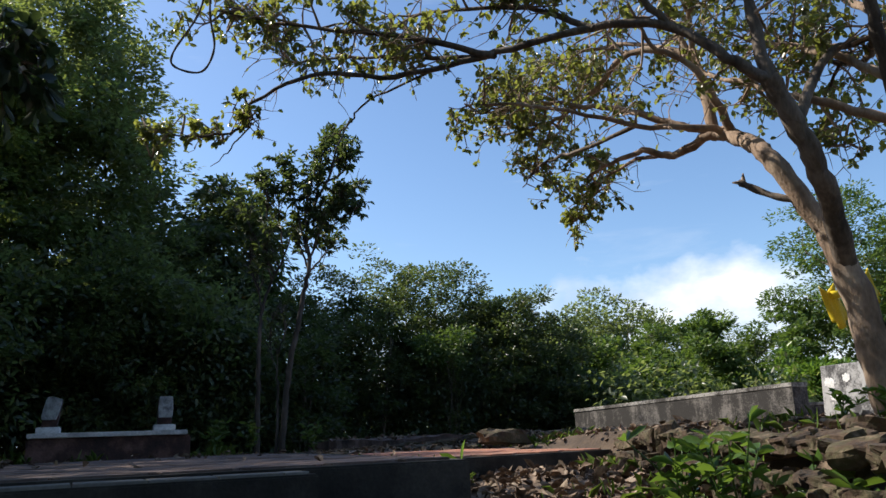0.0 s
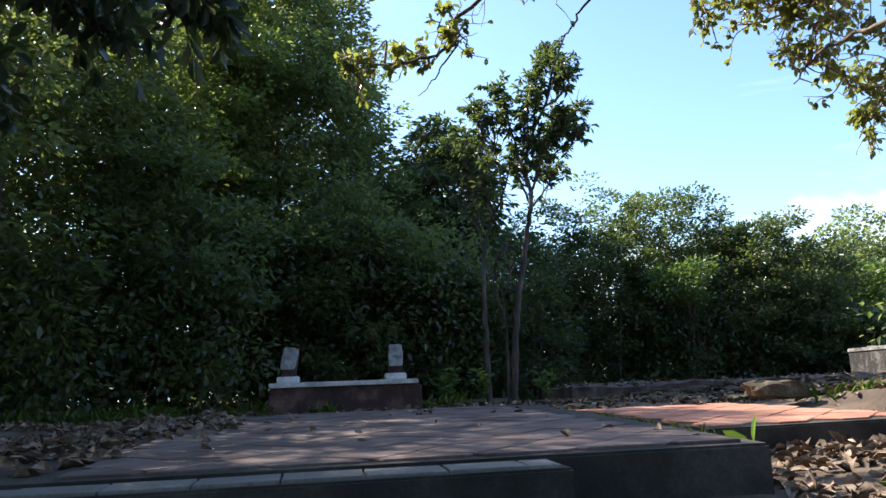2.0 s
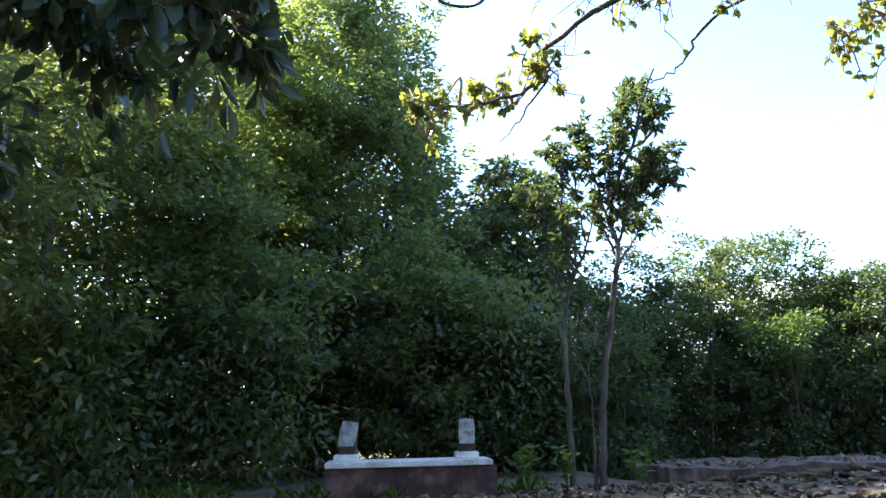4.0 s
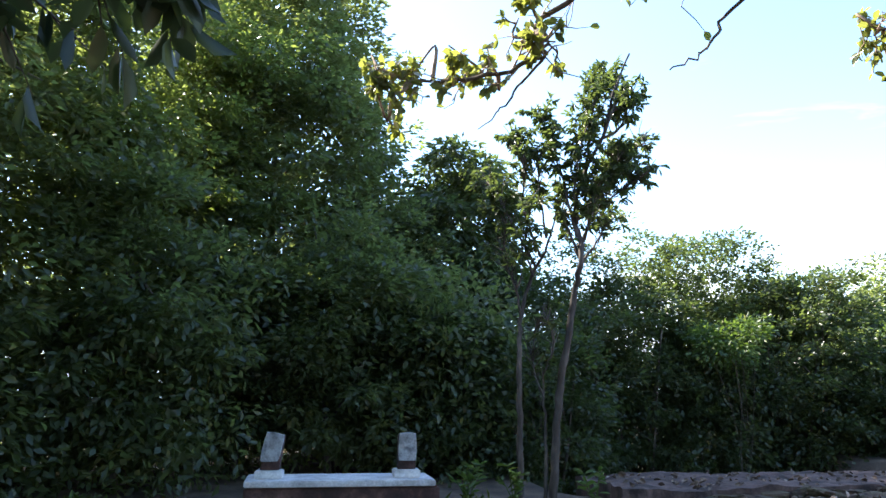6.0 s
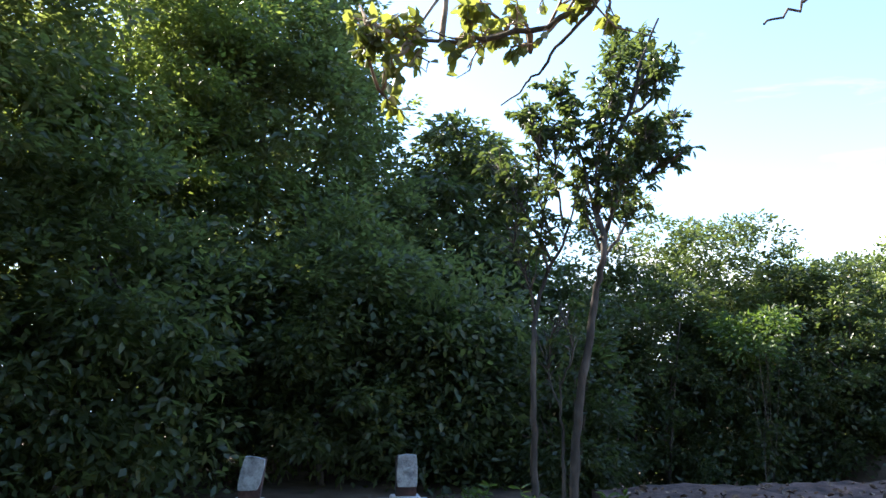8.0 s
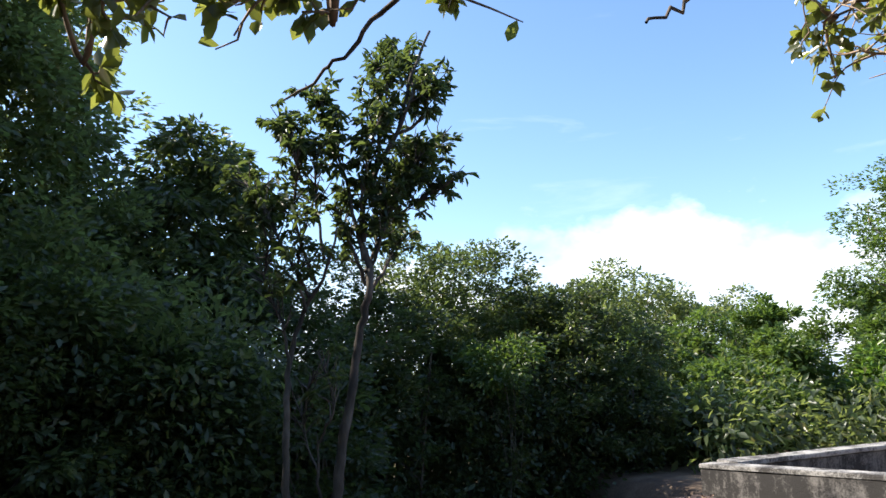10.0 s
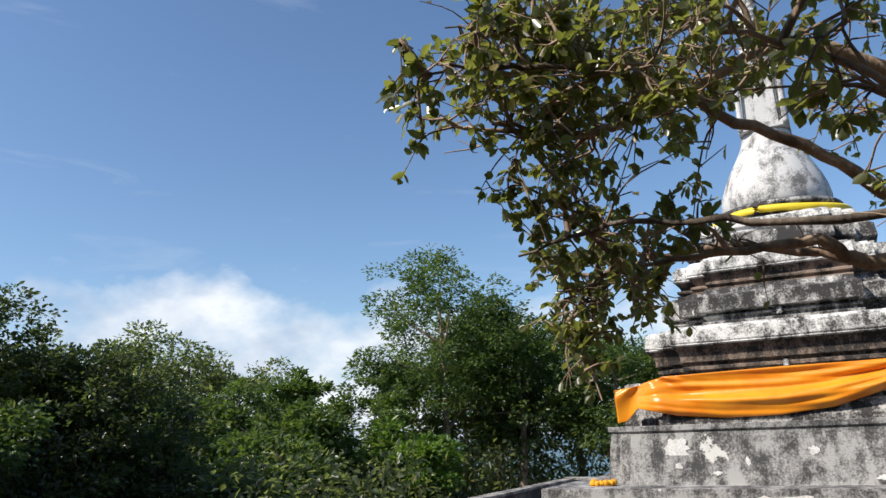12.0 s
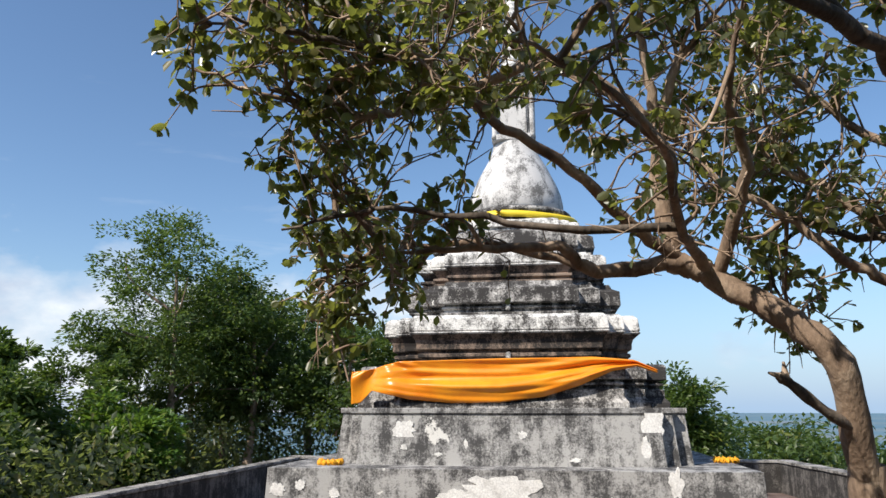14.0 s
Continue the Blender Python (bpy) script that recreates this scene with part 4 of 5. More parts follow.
def leafy_twig(at, way, ln, rng, tubes, pts, dirs, leaf_n, droop=0.55):
    bend = np.array([0, 0, rng.uniform(-0.20, 0.12)]) * min(1.0, ln * 2)
    tw = smooth_line([at, at + way * ln * 0.5 + rng.normal(size=3) * 0.05 * ln * 2, at + way * ln + bend], 3)
    tubes.append(tube(tw, 0.0065, 0.0025, 4))
    for _ in range(rng.integers(1, 4)):
        s0 = tw[rng.integers(2, len(tw))]
        w2 = unit(way + rng.normal(size=3) * 0.85)
        l2 = rng.uniform(0.08, 0.24) * min(1.0, ln * 4)
        tubes.append(tube(np.array([s0, s0 + w2 * l2 * 0.5 + rng.normal(size=3) * 0.01, s0 + w2 * l2]), 0.004, 0.0018, 4))
        for _ in range(rng.integers(leaf_n[0], leaf_n[1])):
            pts.append(s0 + w2 * l2 * rng.uniform(0.6, 1.0))
            dirs.append(w2 * 0.5 + rng.normal(size=3) * 0.7 + np.array([0, 0, -droop]))
    for _ in range(rng.integers(leaf_n[0], leaf_n[1])):
        pts.append(tw[rng.integers(4, len(tw))])
        dirs.append(way * 0.5 + rng.normal(size=3) * 0.7 + np.array([0, 0, -droop]))


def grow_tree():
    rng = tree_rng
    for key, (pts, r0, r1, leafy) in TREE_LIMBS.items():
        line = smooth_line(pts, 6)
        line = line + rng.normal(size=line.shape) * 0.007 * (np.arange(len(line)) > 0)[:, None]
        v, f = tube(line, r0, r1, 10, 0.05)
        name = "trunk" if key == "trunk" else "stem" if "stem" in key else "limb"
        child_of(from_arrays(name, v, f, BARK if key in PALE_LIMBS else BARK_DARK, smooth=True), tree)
        if not leafy:
            continue
        span = np.linalg.norm(np.diff(line, axis=0), axis=1).sum()
        along = unit(line[-1] - line[0])
        dense, begin, side = CLOTHED.get(key, (0.85, 0.38, 0.9))
        reach = span * (1 - begin)
        short = min(1.0, side * 1.6)
        for _ in range(int(reach * 5.5 * dense) + 2):
            t = rng.uniform(begin, 1.0)
            at = line[min(len(line) - 1, int(t * (len(line) - 1)))]
            way = unit(rng.normal(size=3) * np.array([1, 1, 0.75]) + along * 0.6 + np.array([0, 0, 0.15]))
            ln = rng.uniform(0.3, 0.8) * side
            sub = smooth_line([at, at + way * ln * 0.5 + rng.normal(size=3) * 0.07, at + way * ln + np.array([0, 0, rng.uniform(-0.15, 0.12)])], 4)
            v, f = tube(sub, 0.013, 0.004, 6)
            child_of(from_arrays("branch", v, f, BARK, smooth=True), tree)
            for _ in range(int(ln * 15) + 1):
                leafy_twig(sub[rng.integers(3, len(sub))], unit(way * 0.6 + rng.normal(size=3)), rng.uniform(0.08, 0.26) * short, rng, twigs, leaf_p, leaf_d, (2, 8))
        for _ in range(int(reach * 8 * dense)):
            at = line[min(len(line) - 1, int(rng.uniform(begin, 1.0) * (len(line) - 1)))]
            leafy_twig(at, unit(rng.normal(size=3) + along * 0.5), rng.uniform(0.12, 0.36) * short, rng, twigs, leaf_p, leaf_d, (2, 8))
        for _ in range(int(reach * 16)):
            at = line[min(len(line) - 1, int(rng.uniform(begin * 0.7, 1.0) * (len(line) - 1)))]
            leafy_twig(at, unit(rng.normal(size=3) + along * 0.5), rng.uniform(0.2, 0.5) * short, rng, twigs, leaf_p, leaf_d, (0, 2))
    v, f = joined(twigs)
    tagged(child_of(from_arrays("twig_mass", v, f, BARK), tree), kind="stuff")
    v, f = blades(np.array(leaf_p), np.array(leaf_d), 0.060, 0.038, rng, fine=True)
    child_of(from_arrays("crown", v, f, LEAF_TREE), tree)
    stub = smooth_line([(4.49, 3.27, 1.62), (4.42, 3.42, 1.70), (4.37, 3.58, 1.82), (4.37, 3.63, 1.86)], 4)
    v, f = tube(stub, 0.024, 0.026, 8, 0.15)
    child_of(from_arrays("broken_stub", v, f, BARK_DARK, smooth=True), tree)
    for a, b in (((4.37, 3.61, 1.85), (4.35, 3.68, 1.87)), ((4.37, 3.60, 1.85), (4.38, 3.60, 1.92))):
        v, f = tube(np.array([a, (np.array(a) + b) / 2, b]), 0.022, 0.006, 6)
        child_of(from_arrays("splinter", v, f, BARK, smooth=True), tree)


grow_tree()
# a looped vine hanging from the outer limbs
vine = smooth_line([(0.68, 4.68, 3.2), (0.63, 4.74, 2.96), (0.50, 4.87, 2.72), (0.52, 4.88, 2.62), (0.69, 4.86, 2.61), (0.76, 4.81, 2.78), (0.71, 4.73, 2.98), (0.70, 4.67, 3.2)], 6)
v, f = tube(vine, 0.008, 0.008, 6, 0.15)
child_of(from_arrays("vine", v, f, BARK_DARK, smooth=True), tree)
# two tails of a yellow cloth tied behind the trunk
sash = thing("tree_sash", (4.85, 3.28, 0.95), "bright yellow cloth sash tied behind the tree trunk", "sash")
for (ax, ay, az), (bx, by, bz), wide in (((4.775, 3.36, 1.03), (4.85, 3.34, 0.77), 0.13), ((5.01, 3.22, 1.13), (5.075, 3.20, 0.93), 0.065)):
    tail = []
    for i in range(13):
        u = i / 12
        for k in range(9):
            w = k / 8 - 0.5
            fold = 0.012 * math.sin(14 * w + 3 * u)
            tail.append((ax + (bx - ax) * u + wide * w * 0.95, ay + (by - ay) * u - 0.3 * wide * w + fold, az + (bz - az) * u + 0.03 * math.sin(7 * w + ax) + 0.18 * wide * w))
    faces = [(i * 9 + k, (i + 1) * 9 + k, (i + 1) * 9 + k + 1, i * 9 + k + 1) for i in range(12) for k in range(8)]
    flap = from_arrays("tail", tail, faces, YELLOW, smooth=True)
    flap.modifiers.new("thickness", "SOLIDIFY").thickness = 0.004
    child_of(flap, sash)
v, f = tube(smooth_line([(4.80, 3.36, 0.98), (4.90, 3.31, 1.00), (5.01, 3.22, 1.05)], 5), 0.03, 0.03, 8, 0.15)
child_of(from_arrays("knot", v, f, YELLOW, smooth=True), sash)


# ---- trees and shrubs round the court ----
def wood_tree(name, x, y, height, reach, base, seed, label, group, mat, leaf=(0.11, 0.045), count=None, size=0.5, per=40, lean=(0, 0), bark=BARK_DARK, trunk_r=0.09, stems=1, shell=0.5, droop=0.12, category="tree", boughs=14, boxy=False):
    """A tapered trunk with limbs and a crown of many leaves in uneven clumps between base and height."""
    rng = np.random.default_rng(seed)
    z0 = float(ground_height(x, y))
    ob = thing(name, (x, y, z0), label, category, group)
    mid = (x + lean[0], y + lean[1], z0 + (base + height) / 2)
    radii = (reach, reach, (height - base) / 2)
    pts, dirs = clumps(rng, mid, radii, count or int(26 * reach * reach + 18), size, per, shell, droop, boughs=boughs, boxy=boxy)
    keep = pts[:, 2] > z0 + 0.02
    v, f = blades(pts[keep], dirs[keep], leaf[0], leaf[1], rng)
    child_of(from_arrays("crown", v, f, mat), ob)
    for s in range(stems):
        off = rng.normal(size=2) * 0.14 * (stems > 1)
        top = np.array(mid) + np.array([off[0] * 3, off[1] * 3, radii[2] * 0.5])
        foot = np.array([x + off[0], y + off[1], z0 - 0.1])
        line = smooth_line([foot, foot * 0.6 + top * 0.4 + rng.normal(size=3) * 0.08, top], 5)
        v, f = tube(line, trunk_r, trunk_r * 0.25, 8, 0.05)
        child_of(from_arrays("trunk", v, f, bark, smooth=True), ob)
        for _ in range(5 if stems == 1 else 2):
            a = line[rng.integers(len(line) // 3, len(line) - 1)]
            b = np.array(mid) + unit(rng.normal(size=3)) * np.array(radii) * 0.8
            v, f = tube(smooth_line([a, (a + b) / 2 + rng.normal(size=3) * 0.1 * reach, b], 4), trunk_r * 0.4, 0.006, 5)
            child_of(from_arrays("limb", v, f, bark), ob)
    return ob


def shrub(x, y, height, reach, seed, mat, label, group, leaf=(0.09, 0.048), dense=1.0, base=-0.1, stem=0.03):
    return wood_tree("shrub", x, y, height, reach, base, seed, label, group, mat, leaf, int((64 * reach * reach + 45) * dense), 0.31, 92, trunk_r=stem, stems=3, shell=0.62, category="shrub", boxy=mat is LEAF_HEDGE)


# big dark trees on the west and north-west
WEST = "dense dark-leaved tree at the edge of the court"
for i, (x, y, h, r, b) in enumerate(((-0.55, 16.0, 9.9, 1.95, 0.3), (-4.9, 13.4, 8.4, 2.2, 0.2), (-3.7, 11.0, 8.2, 1.9, 0.4), (-5.4, 8.2, 8.5, 2.5, 0.3), (-6.3, 5.0, 9.0, 2.6, 0.5))):
    wood_tree("woodland_tree", x, y, h, r, b, 20 + i, WEST, "trees west of the court", LEAF_WOOD, (0.135, 0.072) if i == 0 else (0.12, 0.06), int((820 if i == 0 else 230) + 46 * r * r), 0.42, 84, trunk_r=0.13, boughs=48, boxy=i == 0)
wood_tree("woodland_tree", -2.3, 13.9, 8.3, 1.75, 1.6, 27, "airy tree whose leaves glow against the sun", "trees west of the court", LEAF_GLOW, (0.11, 0.055), 520, 0.40, 80, trunk_r=0.10, boughs=44)
for i, (x, y, h, r) in enumerate(((-1.9, 11.8, 3.9, 1.2), (-0.7, 13.2, 3.2, 1.1), (0.55, 12.9, 3.9, 1.0), (1.9, 13.2, 2.4, 1.0), (1.5, 14.6, 4.3, 1.0))):
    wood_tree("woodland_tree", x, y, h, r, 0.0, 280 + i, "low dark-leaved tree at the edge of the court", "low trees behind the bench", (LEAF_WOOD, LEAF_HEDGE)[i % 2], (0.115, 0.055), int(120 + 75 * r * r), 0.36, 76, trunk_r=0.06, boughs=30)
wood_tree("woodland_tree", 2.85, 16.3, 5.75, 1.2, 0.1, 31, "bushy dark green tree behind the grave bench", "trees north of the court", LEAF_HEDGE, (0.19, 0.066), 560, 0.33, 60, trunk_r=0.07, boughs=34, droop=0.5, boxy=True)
wood_tree("woodland_tree", 1.2, 17.2, 4.6, 1.5, 0.0, 32, "dense green tree in the thicket", "trees north of the court", LEAF_WOOD, (0.13, 0.065), 260, 0.4, 70, trunk_r=0.07)

# thin trees behind the slab, bare below
def thin_tree(y, trunk, r, seed, limbs, label, leaf=(0.082, 0.030), tufts=1.0):
    """A slender trunk and its limbs, given as courses of (x, z) about the depth y, with tufts of hanging leaves on the outer limbs."""
    rng = np.random.default_rng(seed)
    x0 = trunk[0][0]
    ob = thing("slender_tree", (x0, y, float(ground_height(x0, y))), label, "tree", "slender trees behind the court")

    def course(points, sway):
        line = smooth_line([(x, y + (0 if k == 0 else rng.normal() * sway * k), z) for k, (x, z) in enumerate(points)], 6)
        return line + rng.normal(size=line.shape) * 0.006

    stem = course(trunk, 0.012)
    v, f = tube(stem, r, r * 0.22, 9, 0.06)
    child_of(from_arrays("trunk", v, f, BARK_SLIM, smooth=True), ob)
    pp, dd, twig = [], [], []
    for points, leafy in limbs:
        line = course(points, 0.10)
        v, f = tube(line, r * 0.38, 0.005, 6, 0.08)
        child_of(from_arrays("limb", v, f, BARK_SLIM, smooth=True), ob)
        span = np.linalg.norm(np.diff(line, axis=0), axis=1).sum()
        along = unit(line[-1] - line[0])
        for k in range(int(span * 34 * tufts) + 7):
            u = rng.uniform(0.30, 1.0)
            a = line[int(u * (len(line) - 1))]
            way = unit(rng.normal(size=3) * np.array([0.8, 0.9, 0.5]) + along * 0.9 + np.array([0, 0, 0.35]))
            ln = rng.uniform(0.08, 0.30)
            twig.append(tube(np.array([a, a + way * ln * 0.55 + rng.normal(size=3) * 0.012, a + way * ln]), 0.006, 0.0025, 4))
            if rng.random() < leafy:
                n = rng.integers(9, 17)
                pp.append(a + way * ln * rng.uniform(0.75, 1.0, (n, 1)) + rng.normal(size=(n, 3)) * 0.012)
                dd.append(rng.normal(size=(n, 3)) * np.array([0.8, 0.8, 0.45]) + way * 0.35 + np.array([0, 0, -0.45]))
    if twig:
        v, f = joined(twig)
        tagged(child_of(from_arrays("twig_mass", v, f, BARK_SLIM), ob), kind="stuff")
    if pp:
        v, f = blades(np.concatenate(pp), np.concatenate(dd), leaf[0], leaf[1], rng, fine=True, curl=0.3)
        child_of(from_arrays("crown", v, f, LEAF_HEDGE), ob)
    return ob


thin_tree(9.6, [(2.54, -0.12), (2.55, 0.3), (2.62, 1.0), (2.72, 1.55), (2.81, 2.0), (2.86, 2.45), (2.85, 2.87), (2.93, 3.25), (3.10, 3.65), (3.23, 4.15), (3.42, 4.6)], 0.046, 41, (
    ([(3.05, 3.5), (3.2, 3.95), (3.34, 4.38), (3.45, 4.7)], 1.0),
    ([(3.1, 3.65), (3.32, 3.8), (3.36, 4.12)], 1.0),
    ([(2.95, 3.3), (3.0, 3.7), (3.02, 4.05)], 1.0),
    ([(2.86, 2.3), (3.12, 2.62), (3.42, 2.96)], 0.45),
    ([(2.86, 2.5), (3.15, 2.95), (3.48, 3.25)], 0.8),
    ([(2.9, 3.05), (3.3, 3.42), (3.68, 3.76)], 0.5),
    ([(2.86, 2.8), (3.15, 3.15), (3.32, 3.5)], 1.0),
    ([(2.85, 2.6), (2.72, 3.15), (2.62, 3.65), (2.58, 4.05)], 0.9),
    ([(2.85, 2.75), (2.80, 3.2), (2.86, 3.7)], 1.0),
    ([(2.86, 2.45), (2.98, 2.9), (3.08, 3.3)], 0.8),
    ([(2.95, 3.2), (3.25, 3.3), (3.52, 3.48)], 0.9),
    ([(3.1, 3.6), (3.3, 3.55), (3.48, 3.7)], 0.9),
    ([(2.86, 2.4), (2.74, 2.75), (2.68, 3.1)], 0.7)), "slender grey-barked tree with a narrow leafy crown")
thin_tree(9.7, [(2.26, -0.12), (2.25, 0.6), (2.24, 1.2), (2.27, 1.72), (2.38, 2.15), (2.52, 2.5), (2.62, 2.85)], 0.036, 42, (
    ([(2.27, 1.72), (2.22, 2.1), (2.18, 2.45), (2.10, 2.8)], 0.12),
    ([(2.48, 2.4), (2.34, 2.95), (2.26, 3.4), (2.22, 3.66)], 0.75),
    ([(2.44, 2.3), (2.18, 2.75), (2.04, 3.05), (1.98, 3.3)], 0.8),
    ([(2.55, 2.6), (2.48, 3.1), (2.42, 3.5)], 0.6),
    ([(2.40, 2.2), (2.28, 2.5), (2.30, 2.9)], 0.5)), "slender forked sapling with thin hanging foliage")
thin_tree(9.65, [(2.47, -0.12), (2.50, 0.5), (2.48, 1.0), (2.46, 1.3)], 0.022, 43, (
    ([(2.48, 1.0), (2.40, 1.35), (2.36, 1.75)], 0.1), ([(2.47, 1.2), (2.52, 1.5), (2.50, 1.9)], 0.15)), "thin forked sapling beside a grey trunk", tufts=0.5)

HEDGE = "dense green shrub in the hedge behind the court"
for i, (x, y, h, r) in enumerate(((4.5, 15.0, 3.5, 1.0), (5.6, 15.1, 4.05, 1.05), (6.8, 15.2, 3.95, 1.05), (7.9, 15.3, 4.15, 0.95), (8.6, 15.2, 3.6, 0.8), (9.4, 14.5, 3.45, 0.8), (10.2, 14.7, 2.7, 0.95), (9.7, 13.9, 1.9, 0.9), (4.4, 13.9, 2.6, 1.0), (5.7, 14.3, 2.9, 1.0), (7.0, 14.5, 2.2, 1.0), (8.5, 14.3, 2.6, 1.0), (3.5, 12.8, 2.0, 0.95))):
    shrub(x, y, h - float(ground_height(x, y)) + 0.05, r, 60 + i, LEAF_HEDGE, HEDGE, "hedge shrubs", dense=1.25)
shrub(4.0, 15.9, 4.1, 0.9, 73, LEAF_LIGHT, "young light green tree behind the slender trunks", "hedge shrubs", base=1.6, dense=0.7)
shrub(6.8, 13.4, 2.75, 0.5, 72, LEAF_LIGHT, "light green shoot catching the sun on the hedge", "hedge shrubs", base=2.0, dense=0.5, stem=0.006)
FARBUSH = "sunlit green bush beyond the parapet"
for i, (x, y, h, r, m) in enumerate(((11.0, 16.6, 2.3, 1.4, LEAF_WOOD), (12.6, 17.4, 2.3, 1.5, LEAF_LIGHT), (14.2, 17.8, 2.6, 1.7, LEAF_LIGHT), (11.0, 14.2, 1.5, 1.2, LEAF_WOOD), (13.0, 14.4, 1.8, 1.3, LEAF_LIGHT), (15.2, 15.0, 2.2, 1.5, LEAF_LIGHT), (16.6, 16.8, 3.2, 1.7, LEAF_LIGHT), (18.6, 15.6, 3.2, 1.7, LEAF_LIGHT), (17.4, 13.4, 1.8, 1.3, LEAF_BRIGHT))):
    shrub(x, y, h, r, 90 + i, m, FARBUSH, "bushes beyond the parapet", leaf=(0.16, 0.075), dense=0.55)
for i, (x, y, h, r) in enumerate(((11.6, 20.0, 3.6, 1.6), (14.4, 21.5, 4.0, 1.7), (16.8, 22.5, 4.5, 1.6), (19.0, 23.0, 5.5, 1.5), (20.9, 23.4, 4.9, 1.5), (22.9, 23.2, 4.8, 1.5), (24.8, 23.4, 5.2, 1.6), (27.2, 23.8, 4.5, 1.1))):
    wood_tree("woodland_tree", x, y, h, r, 0.4, 110 + i, "green tree on the far slope", "trees on the far slope", LEAF_WOOD, (0.17, 0.085), int(130 + 12 * r), 0.42, 50, trunk_r=0.1, boxy=True)
for i, (x, y, h, r, b) in enumerate(((21.5, 14.2, 7.3, 2.6, 1.6), (24.0, 13.4, 6.0, 2.2, 1.8), (26.5, 15.5, 7.0, 2.6, 1.0), (27.0, 11.5, 5.6, 2.4, 1.8), (30.0, 9.0, 5.2, 2.4, 0.8), (23.4, 9.4, 4.6, 1.7, 0.8), (22.6, 12.2, 5.6, 1.8, 1.0))):
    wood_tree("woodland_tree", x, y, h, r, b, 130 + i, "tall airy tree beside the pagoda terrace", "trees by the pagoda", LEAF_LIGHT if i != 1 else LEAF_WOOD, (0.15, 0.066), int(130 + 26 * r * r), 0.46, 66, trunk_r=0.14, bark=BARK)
for i, (x, y, h, r) in enumerate(((31, 3.6, 4.6, 1.8), (25.6, -0.7, 3.9, 1.3), (31, -1.6, 4.3, 1.7), (34, -4.0, 4.6, 1.9), (36, 5.0, 4.4, 2.0), (33, -7.0, 4.0, 2.0), (36, -9.5, 4.4, 2.3), (29.5, -5.2, 3.2, 1.6), (30, -9.5, 3.3, 1.8), (27, 1.5, 3.6, 1.5))):
    wood_tree("woodland_tree", x, y, h, r, 0.0, 150 + i, "round green tree on the slope above the sea", "trees above the sea", LEAF_LIGHT, (0.2, 0.095), int(110 + 22 * r * r), 0.45, 44, trunk_r=0.1)


# ---- thicket that closes the view behind the trees ----
def thicket(name, boxes, seed, leaf, mat, label, per=34):
    rng = np.random.default_rng(seed)
    P, D = [], []
    for x0, x1, y0, y1, z0, z1, n in boxes:
        c = rng.uniform((x0, y0, z0), (x1, y1, z1), (n, 3))
        c[:, 2] *= 1 - 0.25 * rng.uniform(0, 1, n) ** 3
        off = rng.normal(size=(n, per, 3)) * 0.26
        P.append((c[:, None] + off).reshape(-1, 3))
        D.append((unit(off) + rng.normal(size=off.shape) * 0.5 + np.array([0, 0, -0.25])).reshape(-1, 3))
    P, D = np.concatenate(P), np.concatenate(D)
    P[:, 2] += ground_height(P[:, 0], P[:, 1])
    v, f = blades(P, D, leaf[0], leaf[1], rng)
    tagged(from_arrays(name, v, f, mat), label, "undergrowth", kind="stuff")


thicket("undergrowth", [(-9, -5, 1, 16, 0, 3.4, 240), (-6, 1.4, 13.8, 17, 0, 3.6, 480), (-6, -0.6, 10.6, 13.5, 0, 2.2, 380), (0.6, 3.2, 12.2, 15, 0, 2.8, 330), (-4.8, -2.6, 9.6, 11, 0, 1.6, 120)], 200, (0.13, 0.065), LEAF_WOOD, "dense dark undergrowth behind the trees", 46)
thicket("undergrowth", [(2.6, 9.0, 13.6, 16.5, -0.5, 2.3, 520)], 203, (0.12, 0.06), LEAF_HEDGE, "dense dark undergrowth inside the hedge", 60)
thicket("undergrowth", [(9, 20, 16.5, 21, -0.4, 2.2, 450), (10, 26, 12.0, 15.0, -0.6, 1.1, 340), (12, 32, 22, 28, -2.0, 2.2, 380), (22, 34, 9, 20, -1.5, 2.6, 520)], 201, (0.19, 0.095), LEAF_WOOD, "dense green undergrowth beyond the court")
thicket("undergrowth", [(24, 44, -14, 9, -0.4, 2.0, 900)], 202, (0.24, 0.12), LEAF_LIGHT, "scrub on the slope above the sea")


# ---- tree over the foot of the stair, its branch hanging over the court ----
hang_rng = np.random.default_rng(77)
over = wood_tree("woodland_tree", -3.3, 2.1, 7.5, 2.7, 2.6, 78, "dark spreading tree whose branches hang over the court", "trees west of the court", LEAF_WOOD, (0.14, 0.066), 560, 0.44, 60, trunk_r=0.16, boughs=24)
hang_p, hang_d, hang_t = [], [], []
for course in ([(-3.3, 3.0, 2.7), (-2.2, 3.9, 2.75), (-1.2, 4.3, 2.55), (-0.6, 4.3, 2.28), (-0.28, 4.28, 2.18)], [(-2.2, 3.9, 2.75), (-1.4, 4.7, 2.65), (-0.9, 4.75, 2.35)], [(-3.0, 3.2, 2.7), (-2.0, 4.6, 2.4), (-1.5, 4.9, 1.95)]):
    line = smooth_line(course, 5)
    v, f = tube(line, 0.03, 0.006, 7)
    child_of(from_arrays("branch", v, f, BARK_DARK, smooth=True), over)
    for _ in range(46):
        q = line[hang_rng.integers(len(line) // 2, len(line))]
        leafy_twig(q, unit(hang_rng.normal(size=3) * np.array([1, 1, 0.6]) + np.array([0, 0, -0.3])), hang_rng.uniform(0.1, 0.32), hang_rng, hang_t, hang_p, hang_d, (2, 6), 0.7)
v, f = joined(hang_t)
tagged(child_of(from_arrays("twig_mass", v, f, BARK_DARK), over), kind="stuff")
